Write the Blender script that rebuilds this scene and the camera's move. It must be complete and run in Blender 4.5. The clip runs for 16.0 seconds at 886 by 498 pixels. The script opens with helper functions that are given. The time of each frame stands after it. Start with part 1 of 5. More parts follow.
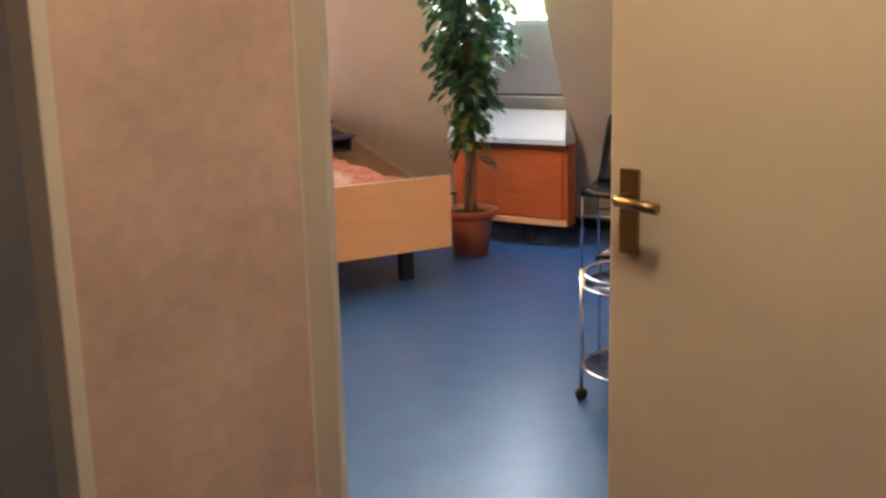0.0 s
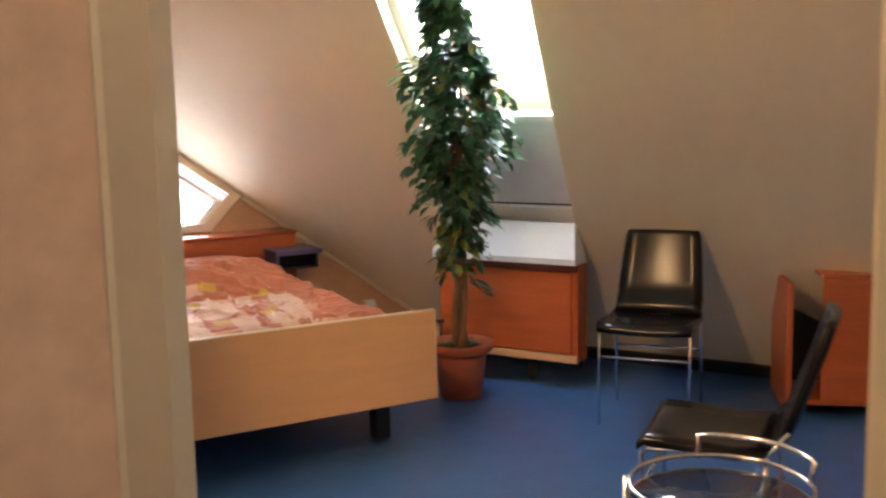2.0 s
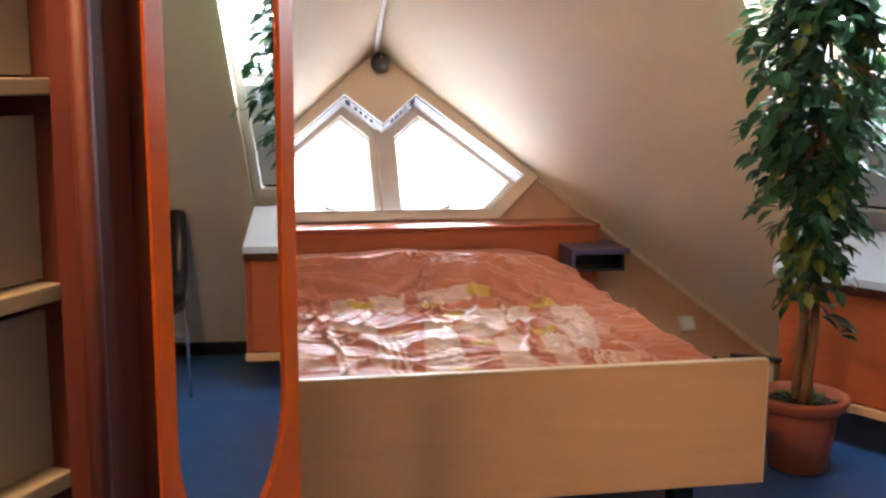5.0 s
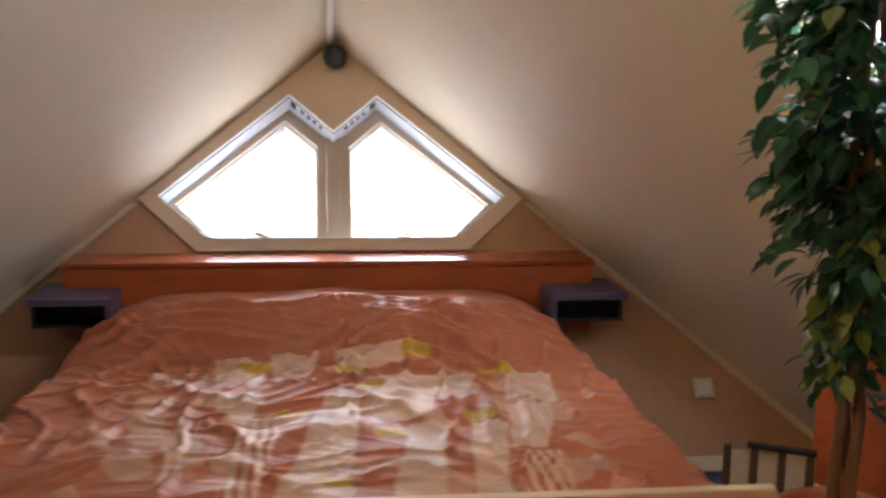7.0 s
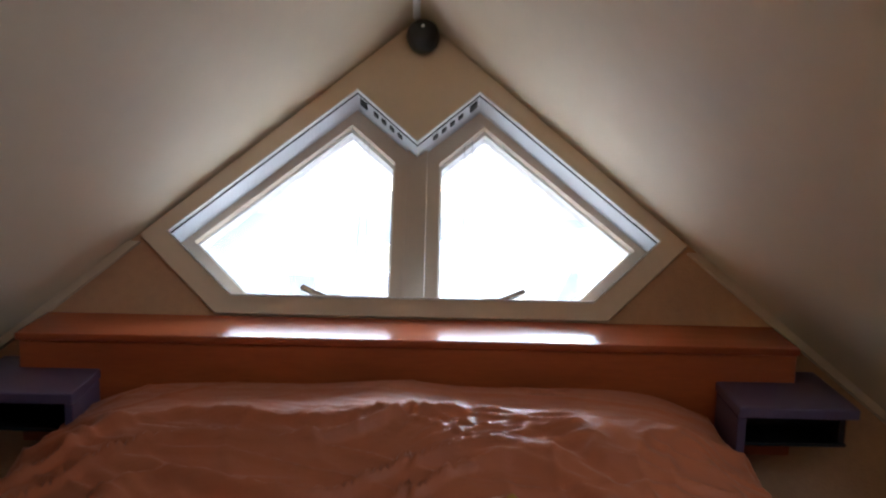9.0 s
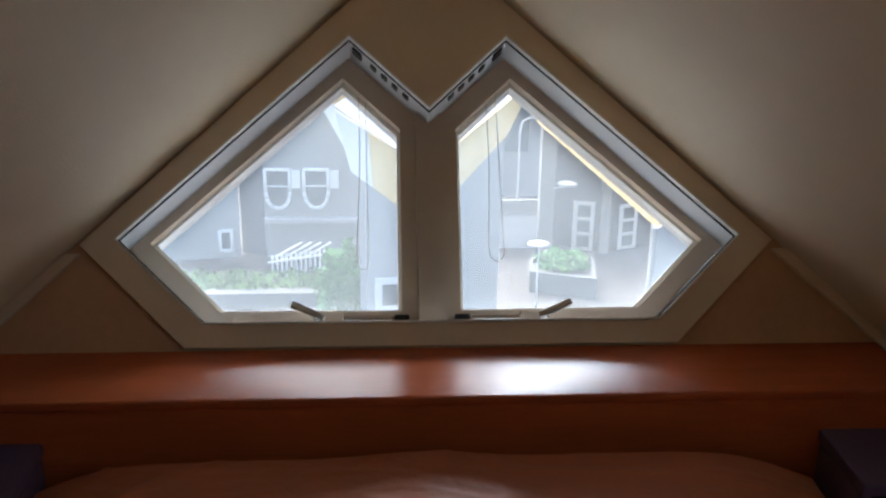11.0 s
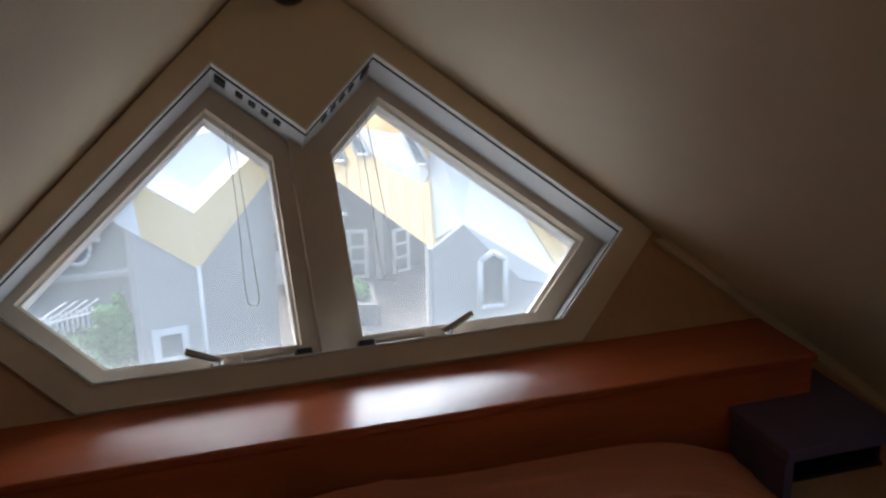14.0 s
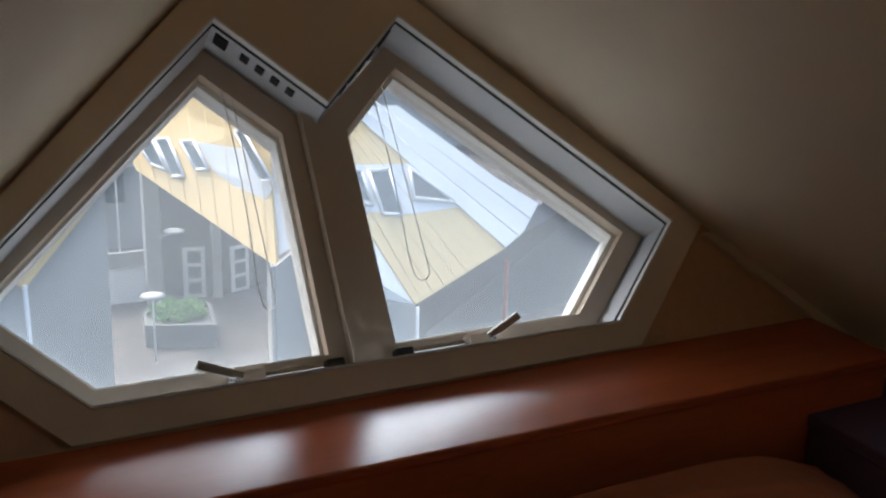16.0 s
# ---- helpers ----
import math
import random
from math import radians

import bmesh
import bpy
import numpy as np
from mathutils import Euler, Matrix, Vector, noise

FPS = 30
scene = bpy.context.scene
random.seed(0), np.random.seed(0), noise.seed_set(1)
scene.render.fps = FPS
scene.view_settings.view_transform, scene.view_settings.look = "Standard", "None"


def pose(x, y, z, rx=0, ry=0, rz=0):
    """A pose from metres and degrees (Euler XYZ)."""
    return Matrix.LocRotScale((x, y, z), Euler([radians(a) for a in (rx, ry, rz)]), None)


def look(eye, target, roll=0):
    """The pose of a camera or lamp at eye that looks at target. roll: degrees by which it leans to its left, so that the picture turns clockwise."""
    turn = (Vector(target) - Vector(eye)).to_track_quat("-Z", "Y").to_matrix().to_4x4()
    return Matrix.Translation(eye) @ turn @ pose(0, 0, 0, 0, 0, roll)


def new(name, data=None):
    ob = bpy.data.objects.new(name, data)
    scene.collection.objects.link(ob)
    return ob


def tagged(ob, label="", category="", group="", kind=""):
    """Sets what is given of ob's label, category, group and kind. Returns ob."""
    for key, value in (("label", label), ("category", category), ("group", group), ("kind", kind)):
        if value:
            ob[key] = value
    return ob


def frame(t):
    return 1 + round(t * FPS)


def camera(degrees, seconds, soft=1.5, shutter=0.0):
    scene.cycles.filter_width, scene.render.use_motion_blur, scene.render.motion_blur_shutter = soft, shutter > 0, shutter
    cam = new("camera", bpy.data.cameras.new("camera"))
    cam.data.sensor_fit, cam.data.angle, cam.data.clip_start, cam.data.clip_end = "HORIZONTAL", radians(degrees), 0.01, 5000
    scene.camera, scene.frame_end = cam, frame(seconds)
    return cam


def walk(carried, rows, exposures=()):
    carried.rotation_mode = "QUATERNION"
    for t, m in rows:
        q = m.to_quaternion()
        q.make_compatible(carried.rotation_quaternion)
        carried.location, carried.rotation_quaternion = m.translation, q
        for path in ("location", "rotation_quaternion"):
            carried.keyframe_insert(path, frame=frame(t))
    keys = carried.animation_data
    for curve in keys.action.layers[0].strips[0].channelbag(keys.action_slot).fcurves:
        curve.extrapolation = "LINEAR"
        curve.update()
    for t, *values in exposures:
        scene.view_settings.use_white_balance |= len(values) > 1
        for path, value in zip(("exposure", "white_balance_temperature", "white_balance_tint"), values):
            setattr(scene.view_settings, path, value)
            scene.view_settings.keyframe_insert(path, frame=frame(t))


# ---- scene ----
cam = camera(46.3, 16.0, soft=2.3, shutter=0.5)
PATH = [
    (0, look((-1.779, -7.014, 1.397), (-0.853, -5.295, 0.965), -1.4)),
    (0.5, look((-1.711, -6.771, 1.406), (-0.664, -5.111, 1.020), -1.2)),
    (1, look((-1.627, -6.512, 1.439), (-0.488, -4.905, 1.093), -0.7)),
    (1.5, look((-1.466, -6.275, 1.447), (-0.371, -4.630, 1.145), -0.7)),
    (2, look((-1.236, -6.016, 1.442), (-0.256, -4.274, 1.166), -1.2)),
    (2.5, look((-1.093, -5.795, 1.437), (-0.190, -4.034, 1.150), -1.3)),
    (3, look((-0.988, -5.574, 1.452), (-0.144, -3.793, 1.114), -1.3)),
    (3.5, look((-0.878, -5.384, 1.417), (-0.254, -3.511, 1.097), -0.8)),
    (4, look((-0.762, -5.249, 1.392), (-0.346, -3.314, 1.087), -0.9)),
    (6.5, look((-0.400, -4.430, 1.424), (-0.075, -2.486, 1.086), 1.2)),
    (7, look((-0.056, -4.112, 1.363), (0.179, -2.149, 1.060), 0.7)),
    (7.5, look((0.150, -3.783, 1.299), (0.418, -1.820, 1.028), 2.0)),
    (8, look((0.075, -3.570, 1.365), (0.337, -1.608, 1.076), 2.0)),
    (8.5, look((-0.038, -3.188, 1.380), (0.108, -1.217, 1.077), 2.1)),
    (9, look((0.060, -2.839, 1.396), (0.074, -0.868, 1.058), 1.3)),
    (11.5, look((-0.141, -2.073, 1.735), (-0.013, -0.207, 1.027), 0.7)),
    (12, look((-0.147, -2.023, 1.745), (-0.032, -0.140, 1.081), 0.4)),
    (12.5, look((-0.145, -1.994, 1.732), (-0.041, -0.091, 1.127), 0.2)),
    (13, look((-0.167, -1.973, 1.710), (0.039, -0.073, 1.120), 0.1)),
    (13.5, look((-0.253, -2.012, 1.689), (0.170, -0.158, 1.069), -0.6)),
    (14, look((-0.371, -2.045, 1.645), (0.185, -0.228, 1.023), -1.1)),
    (14.5, look((-0.506, -1.986, 1.610), (0.166, -0.206, 0.994), -1.3)),
    (15, look((-0.563, -1.903, 1.574), (0.176, -0.140, 0.986), -0.3)),
    (15.5, look((-0.650, -1.758, 1.535), (0.175, -0.029, 0.961), 1.1)),
    (16, look((-0.663, -1.633, 1.501), (0.198, 0.074, 0.915), 1.7)),
]
walk(cam, PATH, exposures=[(0.0, 5.62, 5900, 13), (1.0, 5.7, 5900, 13), (2.0, 5.32, 6250, 13), (3.5, 5.32, 5650, 10), (4.2, 5.25, 5650, 11), (6.5, 4.83, 6150, 13), (7.5, 4.36, 5850, 11), (8.0, 4.34, 5900, 11), (8.5, 4.04, 5750, 9),
                           (9.0, 3.62, 5700, 8), (10.2, 3.05, 5950, 6), (11.3, 2.58, 6050, 6), (12.5, 2.55, 6150, 7), (16.0, 1.98, 6150, 6)])

# ---- world, sun, lamps ----
world = bpy.data.worlds.new("overcast_sky")
scene.world = world
world.use_nodes = True
wn = world.node_tree
sky = wn.nodes.new("ShaderNodeTexSky")
sky.sky_type = "NISHITA"
sky.sun_disc = False
sky.sun_elevation = radians(56)
sky.sun_rotation = radians(-20)
sky.dust_density = 6.0
sky.air_density = 1.1
wn.links.new(sky.outputs["Color"], wn.nodes["Background"].inputs["Color"])
wn.nodes["Background"].inputs["Strength"].default_value = 0.142

sun_data = bpy.data.lights.new("sun", "SUN")
sun_data.energy = 0.4
sun_data.angle = radians(14)
sun_data.color = (1.0, 0.96, 0.9)
sun = new("sun", sun_data)
sun.matrix_world = look((-7, 19, 30), (0, 0, 0))


def sky_light(name, at, target, w, h, watts, spread=180):
    """Daylight that falls in through a window's opening."""
    d = bpy.data.lights.new(name, "AREA")
    d.shape, d.size, d.size_y, d.energy = "RECTANGLE", w, h, watts
    d.spread = radians(spread)
    d.color = (0.87, 0.94, 1.0)
    new(name, d).matrix_world = look(at, target)


# daylight in the opening of the roof window's upper pane, and from the sky over the square through the gable windows
sky_light("roof_window_daylight", (1.283, -1.875, 1.869), (0.576, -2.283, 1.292), 0.66, 1.06, 1.2)
sky_light("gable_window_daylight", (1.4, 1.9, 2.4), (0.0, 0.0, 1.05), 2.4, 1.7, 46)

# ---- materials ----
def mat(name, color, rough=0.5, metal=0.0, vary=0.12, scale=6.0, bump=0.0, bump_scale=60.0, spec=0.5, second=None, stretch=(1, 1, 1)):
    """A principled surface with two scales of variation and fine relief."""
    m = bpy.data.materials.new(name)
    m.use_nodes = True
    nt = m.node_tree
    b = nt.nodes["Principled BSDF"]
    b.inputs["Roughness"].default_value = rough
    b.inputs["Metallic"].default_value = metal
    b.inputs["Specular IOR Level"].default_value = spec
    tc = nt.nodes.new("ShaderNodeTexCoord")
    mp = nt.nodes.new("ShaderNodeMapping")
    mp.inputs["Scale"].default_value = stretch
    nt.links.new(tc.outputs["Object"], mp.inputs["Vector"])
    big = nt.nodes.new("ShaderNodeTexNoise")
    big.inputs["Scale"].default_value = scale
    big.inputs["Detail"].default_value = 6
    fine = nt.nodes.new("ShaderNodeTexNoise")
    fine.inputs["Scale"].default_value = scale * 9
    fine.inputs["Detail"].default_value = 4
    for n in (big, fine):
        nt.links.new(mp.outputs["Vector"], n.inputs["Vector"])
    add = nt.nodes.new("ShaderNodeMix")
    add.data_type = "FLOAT"
    add.inputs["Factor"].default_value = 0.35
    nt.links.new(big.outputs["Fac"], add.inputs[2])
    nt.links.new(fine.outputs["Fac"], add.inputs[3])
    ramp = nt.nodes.new("ShaderNodeValToRGB")
    ramp.color_ramp.elements[0].position = 0.32
    ramp.color_ramp.elements[1].position = 0.68
    lo = second or tuple(c * (1 - vary) for c in color)
    hi = tuple(min(1, c * (1 + vary * 0.6)) for c in color)
    ramp.color_ramp.elements[0].color = (*lo, 1)
    ramp.color_ramp.elements[1].color = (*hi, 1)
    nt.links.new(add.outputs[0], ramp.inputs["Fac"])
    nt.links.new(ramp.outputs["Color"], b.inputs["Base Color"])
    if bump:
        bt = nt.nodes.new("ShaderNodeTexNoise")
        bt.inputs["Scale"].default_value = bump_scale
        bt.inputs["Detail"].default_value = 5
        nt.links.new(mp.outputs["Vector"], bt.inputs["Vector"])
        bn = nt.nodes.new("ShaderNodeBump")
        bn.inputs["Strength"].default_value = bump
        bn.inputs["Distance"].default_value = 0.01
        nt.links.new(bt.outputs["Fac"], bn.inputs["Height"])
        nt.links.new(bn.outputs["Normal"], b.inputs["Normal"])
    return m


def glass_mat(name, tint=(1, 1, 1), gloss=0.04):
    """Thin pane: clear with a faint mirror."""
    m = bpy.data.materials.new(name)
    m.use_nodes = True
    nt = m.node_tree
    nt.nodes.remove(nt.nodes["Principled BSDF"])
    tr = nt.nodes.new("ShaderNodeBsdfTransparent")
    tr.inputs["Color"].default_value = (*tint, 1)
    gl = nt.nodes.new("ShaderNodeBsdfGlossy")
    gl.inputs["Roughness"].default_value = 0.02
    mix = nt.nodes.new("ShaderNodeMixShader")
    mix.inputs["Fac"].default_value = gloss
    nt.links.new(tr.outputs["BSDF"], mix.inputs[1])
    nt.links.new(gl.outputs["BSDF"], mix.inputs[2])
    nt.links.new(mix.outputs["Shader"], nt.nodes["Material Output"].inputs["Surface"])
    return m


CREAM = mat("cream_wall_paint", (0.74, 0.645, 0.485), 0.6, vary=0.05, scale=1.5, bump=0.12, bump_scale=180)
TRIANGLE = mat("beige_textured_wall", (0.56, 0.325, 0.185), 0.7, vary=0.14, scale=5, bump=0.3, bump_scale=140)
CASING = mat("window_casing_paint", (0.71, 0.575, 0.43), 0.4, vary=0.05, scale=4, bump=0.04)
SASH = mat("brown_grey_sash", (0.55, 0.455, 0.355), 0.4, vary=0.06, scale=5)
REVEAL = mat("grey_white_reveal", (0.62, 0.64, 0.67), 0.35, vary=0.05, scale=5)
WHITE = mat("white_plastic", (0.8, 0.8, 0.78), 0.35, vary=0.04, scale=6)
SILL = mat("grey_white_laminate", (0.6, 0.62, 0.64), 0.3, vary=0.05, scale=5)
PANEL_GREY = mat("grey_window_panel", (0.68, 0.71, 0.74), 0.45, vary=0.05, scale=5)
WALLPAPER = mat("pink_beige_wallpaper", (0.64, 0.47, 0.39), 0.75, vary=0.24, scale=3, bump=0.08, bump_scale=60)
DOOR_PAINT = mat("cream_door_paint", (0.72, 0.62, 0.47), 0.42, vary=0.04, scale=2, bump=0.04)
FRAME_PAINT = mat("door_frame_paint", (0.72, 0.66, 0.56), 0.4, vary=0.05, scale=4)
FLOOR = mat("blue_linoleum", (0.045, 0.125, 0.33), 0.35, vary=0.2, scale=7, bump=0.05, bump_scale=30, spec=0.5)
DARK = mat("dark_gap_and_legs", (0.02, 0.02, 0.024), 0.5, vary=0.2)
EDGE_LIGHT = mat("pale_edge_highlight", (0.86, 0.7, 0.5), 0.3, vary=0.05, scale=3)
BEECH = mat("light_beech", (0.8, 0.47, 0.23), 0.38, vary=0.05, scale=3, stretch=(1, 1, 9), bump=0.04, bump_scale=40)
REDWOOD = mat("orange_red_stained_wood", (0.5, 0.12, 0.035), 0.32, vary=0.18, scale=3, stretch=(1, 8, 8), bump=0.03, bump_scale=30)
POLISHED = mat("polished_red_shelf", (0.42, 0.1, 0.035), 0.22, vary=0.15, scale=3, spec=0.3, stretch=(1, 8, 8))
ORANGE = mat("orange_lacquer", (0.8, 0.13, 0.006), 0.3, vary=0.08, scale=3, stretch=(6, 6, 1))
DARKRED = mat("dark_red_wood_with_shade", (0.11, 0.022, 0.013), 0.55, vary=0.2, scale=3, stretch=(6, 6, 1))
PURPLE = mat("purple_grey_lacquer", (0.12, 0.09, 0.17), 0.45, vary=0.1)
TERRA = mat("terracotta_plastic", (0.4, 0.11, 0.05), 0.45, vary=0.12, scale=9)
SOIL = mat("potting_soil", (0.05, 0.035, 0.025), 0.95, vary=0.4, scale=30, bump=0.8)
BARK = mat("fig_bark", (0.28, 0.15, 0.07), 0.7, vary=0.3, scale=14, stretch=(1, 1, 0.3), bump=0.4)


def leaf_mat(name, color, rough, glow):
    """A glossy leaf that lets some daylight through, each leaf a little different."""
    m = mat(name, color, rough, vary=0.45, scale=5)
    nt = m.node_tree
    b = nt.nodes["Principled BSDF"]
    tone = b.inputs["Base Color"].links[0].from_socket
    geo = nt.nodes.new("ShaderNodeNewGeometry")
    shade = nt.nodes.new("ShaderNodeMapRange")
    shade.inputs["To Min"].default_value = 0.6
    shade.inputs["To Max"].default_value = 1.45
    nt.links.new(geo.outputs["Random Per Island"], shade.inputs["Value"])
    hue = nt.nodes.new("ShaderNodeHueSaturation")
    nt.links.new(shade.outputs["Result"], hue.inputs["Value"])
    nt.links.new(tone, hue.inputs["Color"])
    nt.links.new(hue.outputs["Color"], b.inputs["Base Color"])
    tl = nt.nodes.new("ShaderNodeBsdfTranslucent")
    tl.inputs["Color"].default_value = (*glow, 1)
    mix = nt.nodes.new("ShaderNodeMixShader")
    mix.inputs["Fac"].default_value = 0.12
    nt.links.new(b.outputs["BSDF"], mix.inputs[1])
    nt.links.new(tl.outputs["BSDF"], mix.inputs[2])
    nt.links.new(mix.outputs["Shader"], nt.nodes["Material Output"].inputs["Surface"])
    return m


LEAF = leaf_mat("fig_leaf", (0.045, 0.135, 0.07), 0.28, (0.09, 0.24, 0.08))
LEAF_PALE = leaf_mat("pale_fig_leaf", (0.17, 0.22, 0.04), 0.3, (0.3, 0.36, 0.06))
LEATHER = mat("black_leather", (0.009, 0.008, 0.008), 0.22, vary=0.3, scale=10, bump=0.02, bump_scale=120, spec=0.35)
CHROME = mat("chrome", (0.8, 0.8, 0.8), 0.1, 1.0, vary=0.04)
BRASS = mat("worn_brass", (0.34, 0.23, 0.11), 0.32, 1.0, vary=0.12, scale=20)
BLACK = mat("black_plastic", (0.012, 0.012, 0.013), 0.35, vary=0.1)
WHITE_MATT = mat("matt_ceiling_paint", (0.73, 0.66, 0.53), 0.7, vary=0.04, scale=2)
SHELF = mat("cream_shelf_board", (0.44, 0.365, 0.27), 0.4, vary=0.05)
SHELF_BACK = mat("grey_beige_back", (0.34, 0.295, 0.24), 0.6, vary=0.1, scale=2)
GLASS = glass_mat("window_glass")


def film(m, amount, color):
    """A thin scattering film that adds the view's haze and glare to a pane."""
    nt = m.node_tree
    out = nt.nodes["Material Output"]
    base = out.inputs["Surface"].links[0].from_socket
    tl = nt.nodes.new("ShaderNodeBsdfTranslucent")
    tl.inputs["Color"].default_value = (*color, 1)
    mix = nt.nodes.new("ShaderNodeMixShader")
    mix.inputs["Fac"].default_value = amount
    nt.links.new(base, mix.inputs[1])
    nt.links.new(tl.outputs["BSDF"], mix.inputs[2])
    nt.links.new(mix.outputs["Shader"], out.inputs["Surface"])
    return m


HAZY = film(glass_mat("hazy_window_glass"), 0.11, (0.9, 0.95, 1.0))
TABLE_GLASS = glass_mat("smoked_table_glass", (0.6, 0.62, 0.64), 0.2)

MIRROR = bpy.data.materials.new("mirror_glass")
MIRROR.use_nodes = True
mb = MIRROR.node_tree.nodes["Principled BSDF"]
mb.inputs["Metallic"].default_value = 1.0
mb.inputs["Roughness"].default_value = 0.015
mb.inputs["Base Color"].default_value = (0.82, 0.85, 0.84, 1)


# ---- mesh helpers ----
def thing(name, label, category, at=(0, 0, 0), rz=0, group="", kind=""):
    ob = new(name)
    ob.empty_display_size = 0.1
    ob.matrix_world = pose(*at, 0, 0, rz)
    return tagged(ob, label, category, group, kind)


def mesh(name, bm, material, m=None):
    me = bpy.data.meshes.new(name)
    bmesh.ops.recalc_face_normals(bm, faces=bm.faces)
    bm.to_mesh(me)
    bm.free()
    for x in material if isinstance(material, (list, tuple)) else (material,):
        me.materials.append(x)
    ob = new(name, me)
    if m is not None:
        ob.matrix_world = m
    return ob


def part(name, bm, material, parent, label="", m=None):
    ob = mesh(name, bm, material)
    ob.parent = parent
    if m is not None:
        ob.matrix_basis = m
    return tagged(ob, label)


def box(lo, hi, bevel=0.0, bm=None, seg=2):
    """A box between two corners with rounded edges."""
    out = bm or bmesh.new()
    b = bmesh.new()
    bmesh.ops.create_cube(b, size=1)
    for v in b.verts:
        v.co = Vector([(l + h) / 2 + c * (h - l) for l, h, c in zip(lo, hi, v.co)])
    if bevel:
        bmesh.ops.bevel(b, geom=b.edges[:], offset=bevel, segments=seg, profile=0.6, affect="EDGES")
    if bm is None:
        out.free()
        return b
    join(out, b)
    return out


def join(bm, other):
    tmp = bpy.data.meshes.new("tmp")
    other.to_mesh(tmp)
    other.free()
    bm.from_mesh(tmp)
    bpy.data.meshes.remove(tmp)
    return bm


def tube(points, r, seg=8, bm=None, closed=False, caps=True):
    """A round bar along points."""
    bm = bm or bmesh.new()
    pts = [Vector(p) for p in points]
    rings, n = [], len(pts)
    side = None
    for i, p in enumerate(pts):
        a = pts[(i - 1) % n] if closed or i else p
        b = pts[(i + 1) % n] if closed or i < n - 1 else p
        d = (b - a).normalized()
        if side is None:
            side = d.orthogonal().normalized()
        side = (side - side.dot(d) * d).normalized()
        up = d.cross(side)
        rad = r[i] if isinstance(r, (list, tuple)) else r
        rings.append([bm.verts.new(p + rad * (math.cos(2 * math.pi * k / seg) * side + math.sin(2 * math.pi * k / seg) * up)) for k in range(seg)])
    for i in range(n if closed else n - 1):
        a, b = rings[i], rings[(i + 1) % n]
        for k in range(seg):
            f = bm.faces.new((a[k], a[(k + 1) % seg], b[(k + 1) % seg], b[k]))
            f.smooth = True
    if caps and not closed:
        bm.faces.new(rings[0][::-1])
        bm.faces.new(rings[-1])
    return bm


def lathe(profile, seg=32, bm=None):
    """A turned shape from (radius, height) pairs."""
    bm = bm or bmesh.new()
    rings = []
    for r, z in profile:
        if r < 1e-5:
            rings.append([bm.verts.new((0, 0, z))])
        else:
            rings.append([bm.verts.new((r * math.cos(2 * math.pi * k / seg), r * math.sin(2 * math.pi * k / seg), z)) for k in range(seg)])
    for a, b in zip(rings, rings[1:]):
        for k in range(seg):
            j = (k + 1) % seg
            vs = [a[0] if len(a) == 1 else a[k], a[0] if len(a) == 1 else a[j], b[0] if len(b) == 1 else b[j], b[0] if len(b) == 1 else b[k]]
            vs = list(dict.fromkeys(vs))
            if len(vs) > 2:
                bm.faces.new(vs).smooth = True
    return bm


def prism(poly, y0, y1, bm=None, bevel=0.0):
    """A polygon in x and z, made solid from y0 to y1."""
    b = bmesh.new()
    a = [b.verts.new((x, y0, z)) for x, z in poly]
    c = [b.verts.new((x, y1, z)) for x, z in poly]
    n = len(poly)
    b.faces.new(a)
    b.faces.new(c[::-1])
    for i in range(n):
        b.faces.new((a[i], c[i], c[(i + 1) % n], a[(i + 1) % n]))
    if bevel:
        bmesh.ops.recalc_face_normals(b, faces=b.faces)
        bmesh.ops.bevel(b, geom=b.edges[:], offset=bevel, segments=2, profile=0.6, affect="EDGES")
    return join(bm, b) if bm else b


def ring_prism(outer, inner, y0, y1):
    """A flat band between two polygons with as many corners, made solid from y0 to y1."""
    bm = bmesh.new()
    n = len(outer)
    v = {}
    for key, poly in (("o", outer), ("i", inner)):
        for y in (y0, y1):
            v[key, y] = [bm.verts.new((x, y, z)) for x, z in poly]
    for i in range(n):
        j = (i + 1) % n
        bm.faces.new((v["o", y0][i], v["o", y0][j], v["i", y0][j], v["i", y0][i]))
        bm.faces.new((v["o", y1][i], v["i", y1][i], v["i", y1][j], v["o", y1][j]))
        bm.faces.new((v["o", y0][i], v["o", y1][i], v["o", y1][j], v["o", y0][j]))
        bm.faces.new((v["i", y0][i], v["i", y0][j], v["i", y1][j], v["i", y1][i]))
    return bm


def slab_with_hole(outer, hole, y0, y1):
    """A wall in x and z with one opening, made solid from y0 to y1."""
    bm = bmesh.new()
    for y in (y0, y1):
        edges = []
        for poly in (outer, hole):
            vs = [bm.verts.new((x, y, z)) for x, z in poly]
            edges += [bm.edges.new((vs[i], vs[(i + 1) % len(vs)])) for i in range(len(vs))]
        bmesh.ops.triangle_fill(bm, use_beauty=True, edges=edges)
    bm.verts.ensure_lookup_table()
    no, nh = len(outer), len(hole)
    half = no + nh
    vs = list(bm.verts)
    for start, n in ((0, no), (no, nh)):
        for i in range(n):
            a, b = start + i, start + (i + 1) % n
            bm.faces.new((vs[a], vs[b], vs[half + b], vs[half + a]))
    return bm


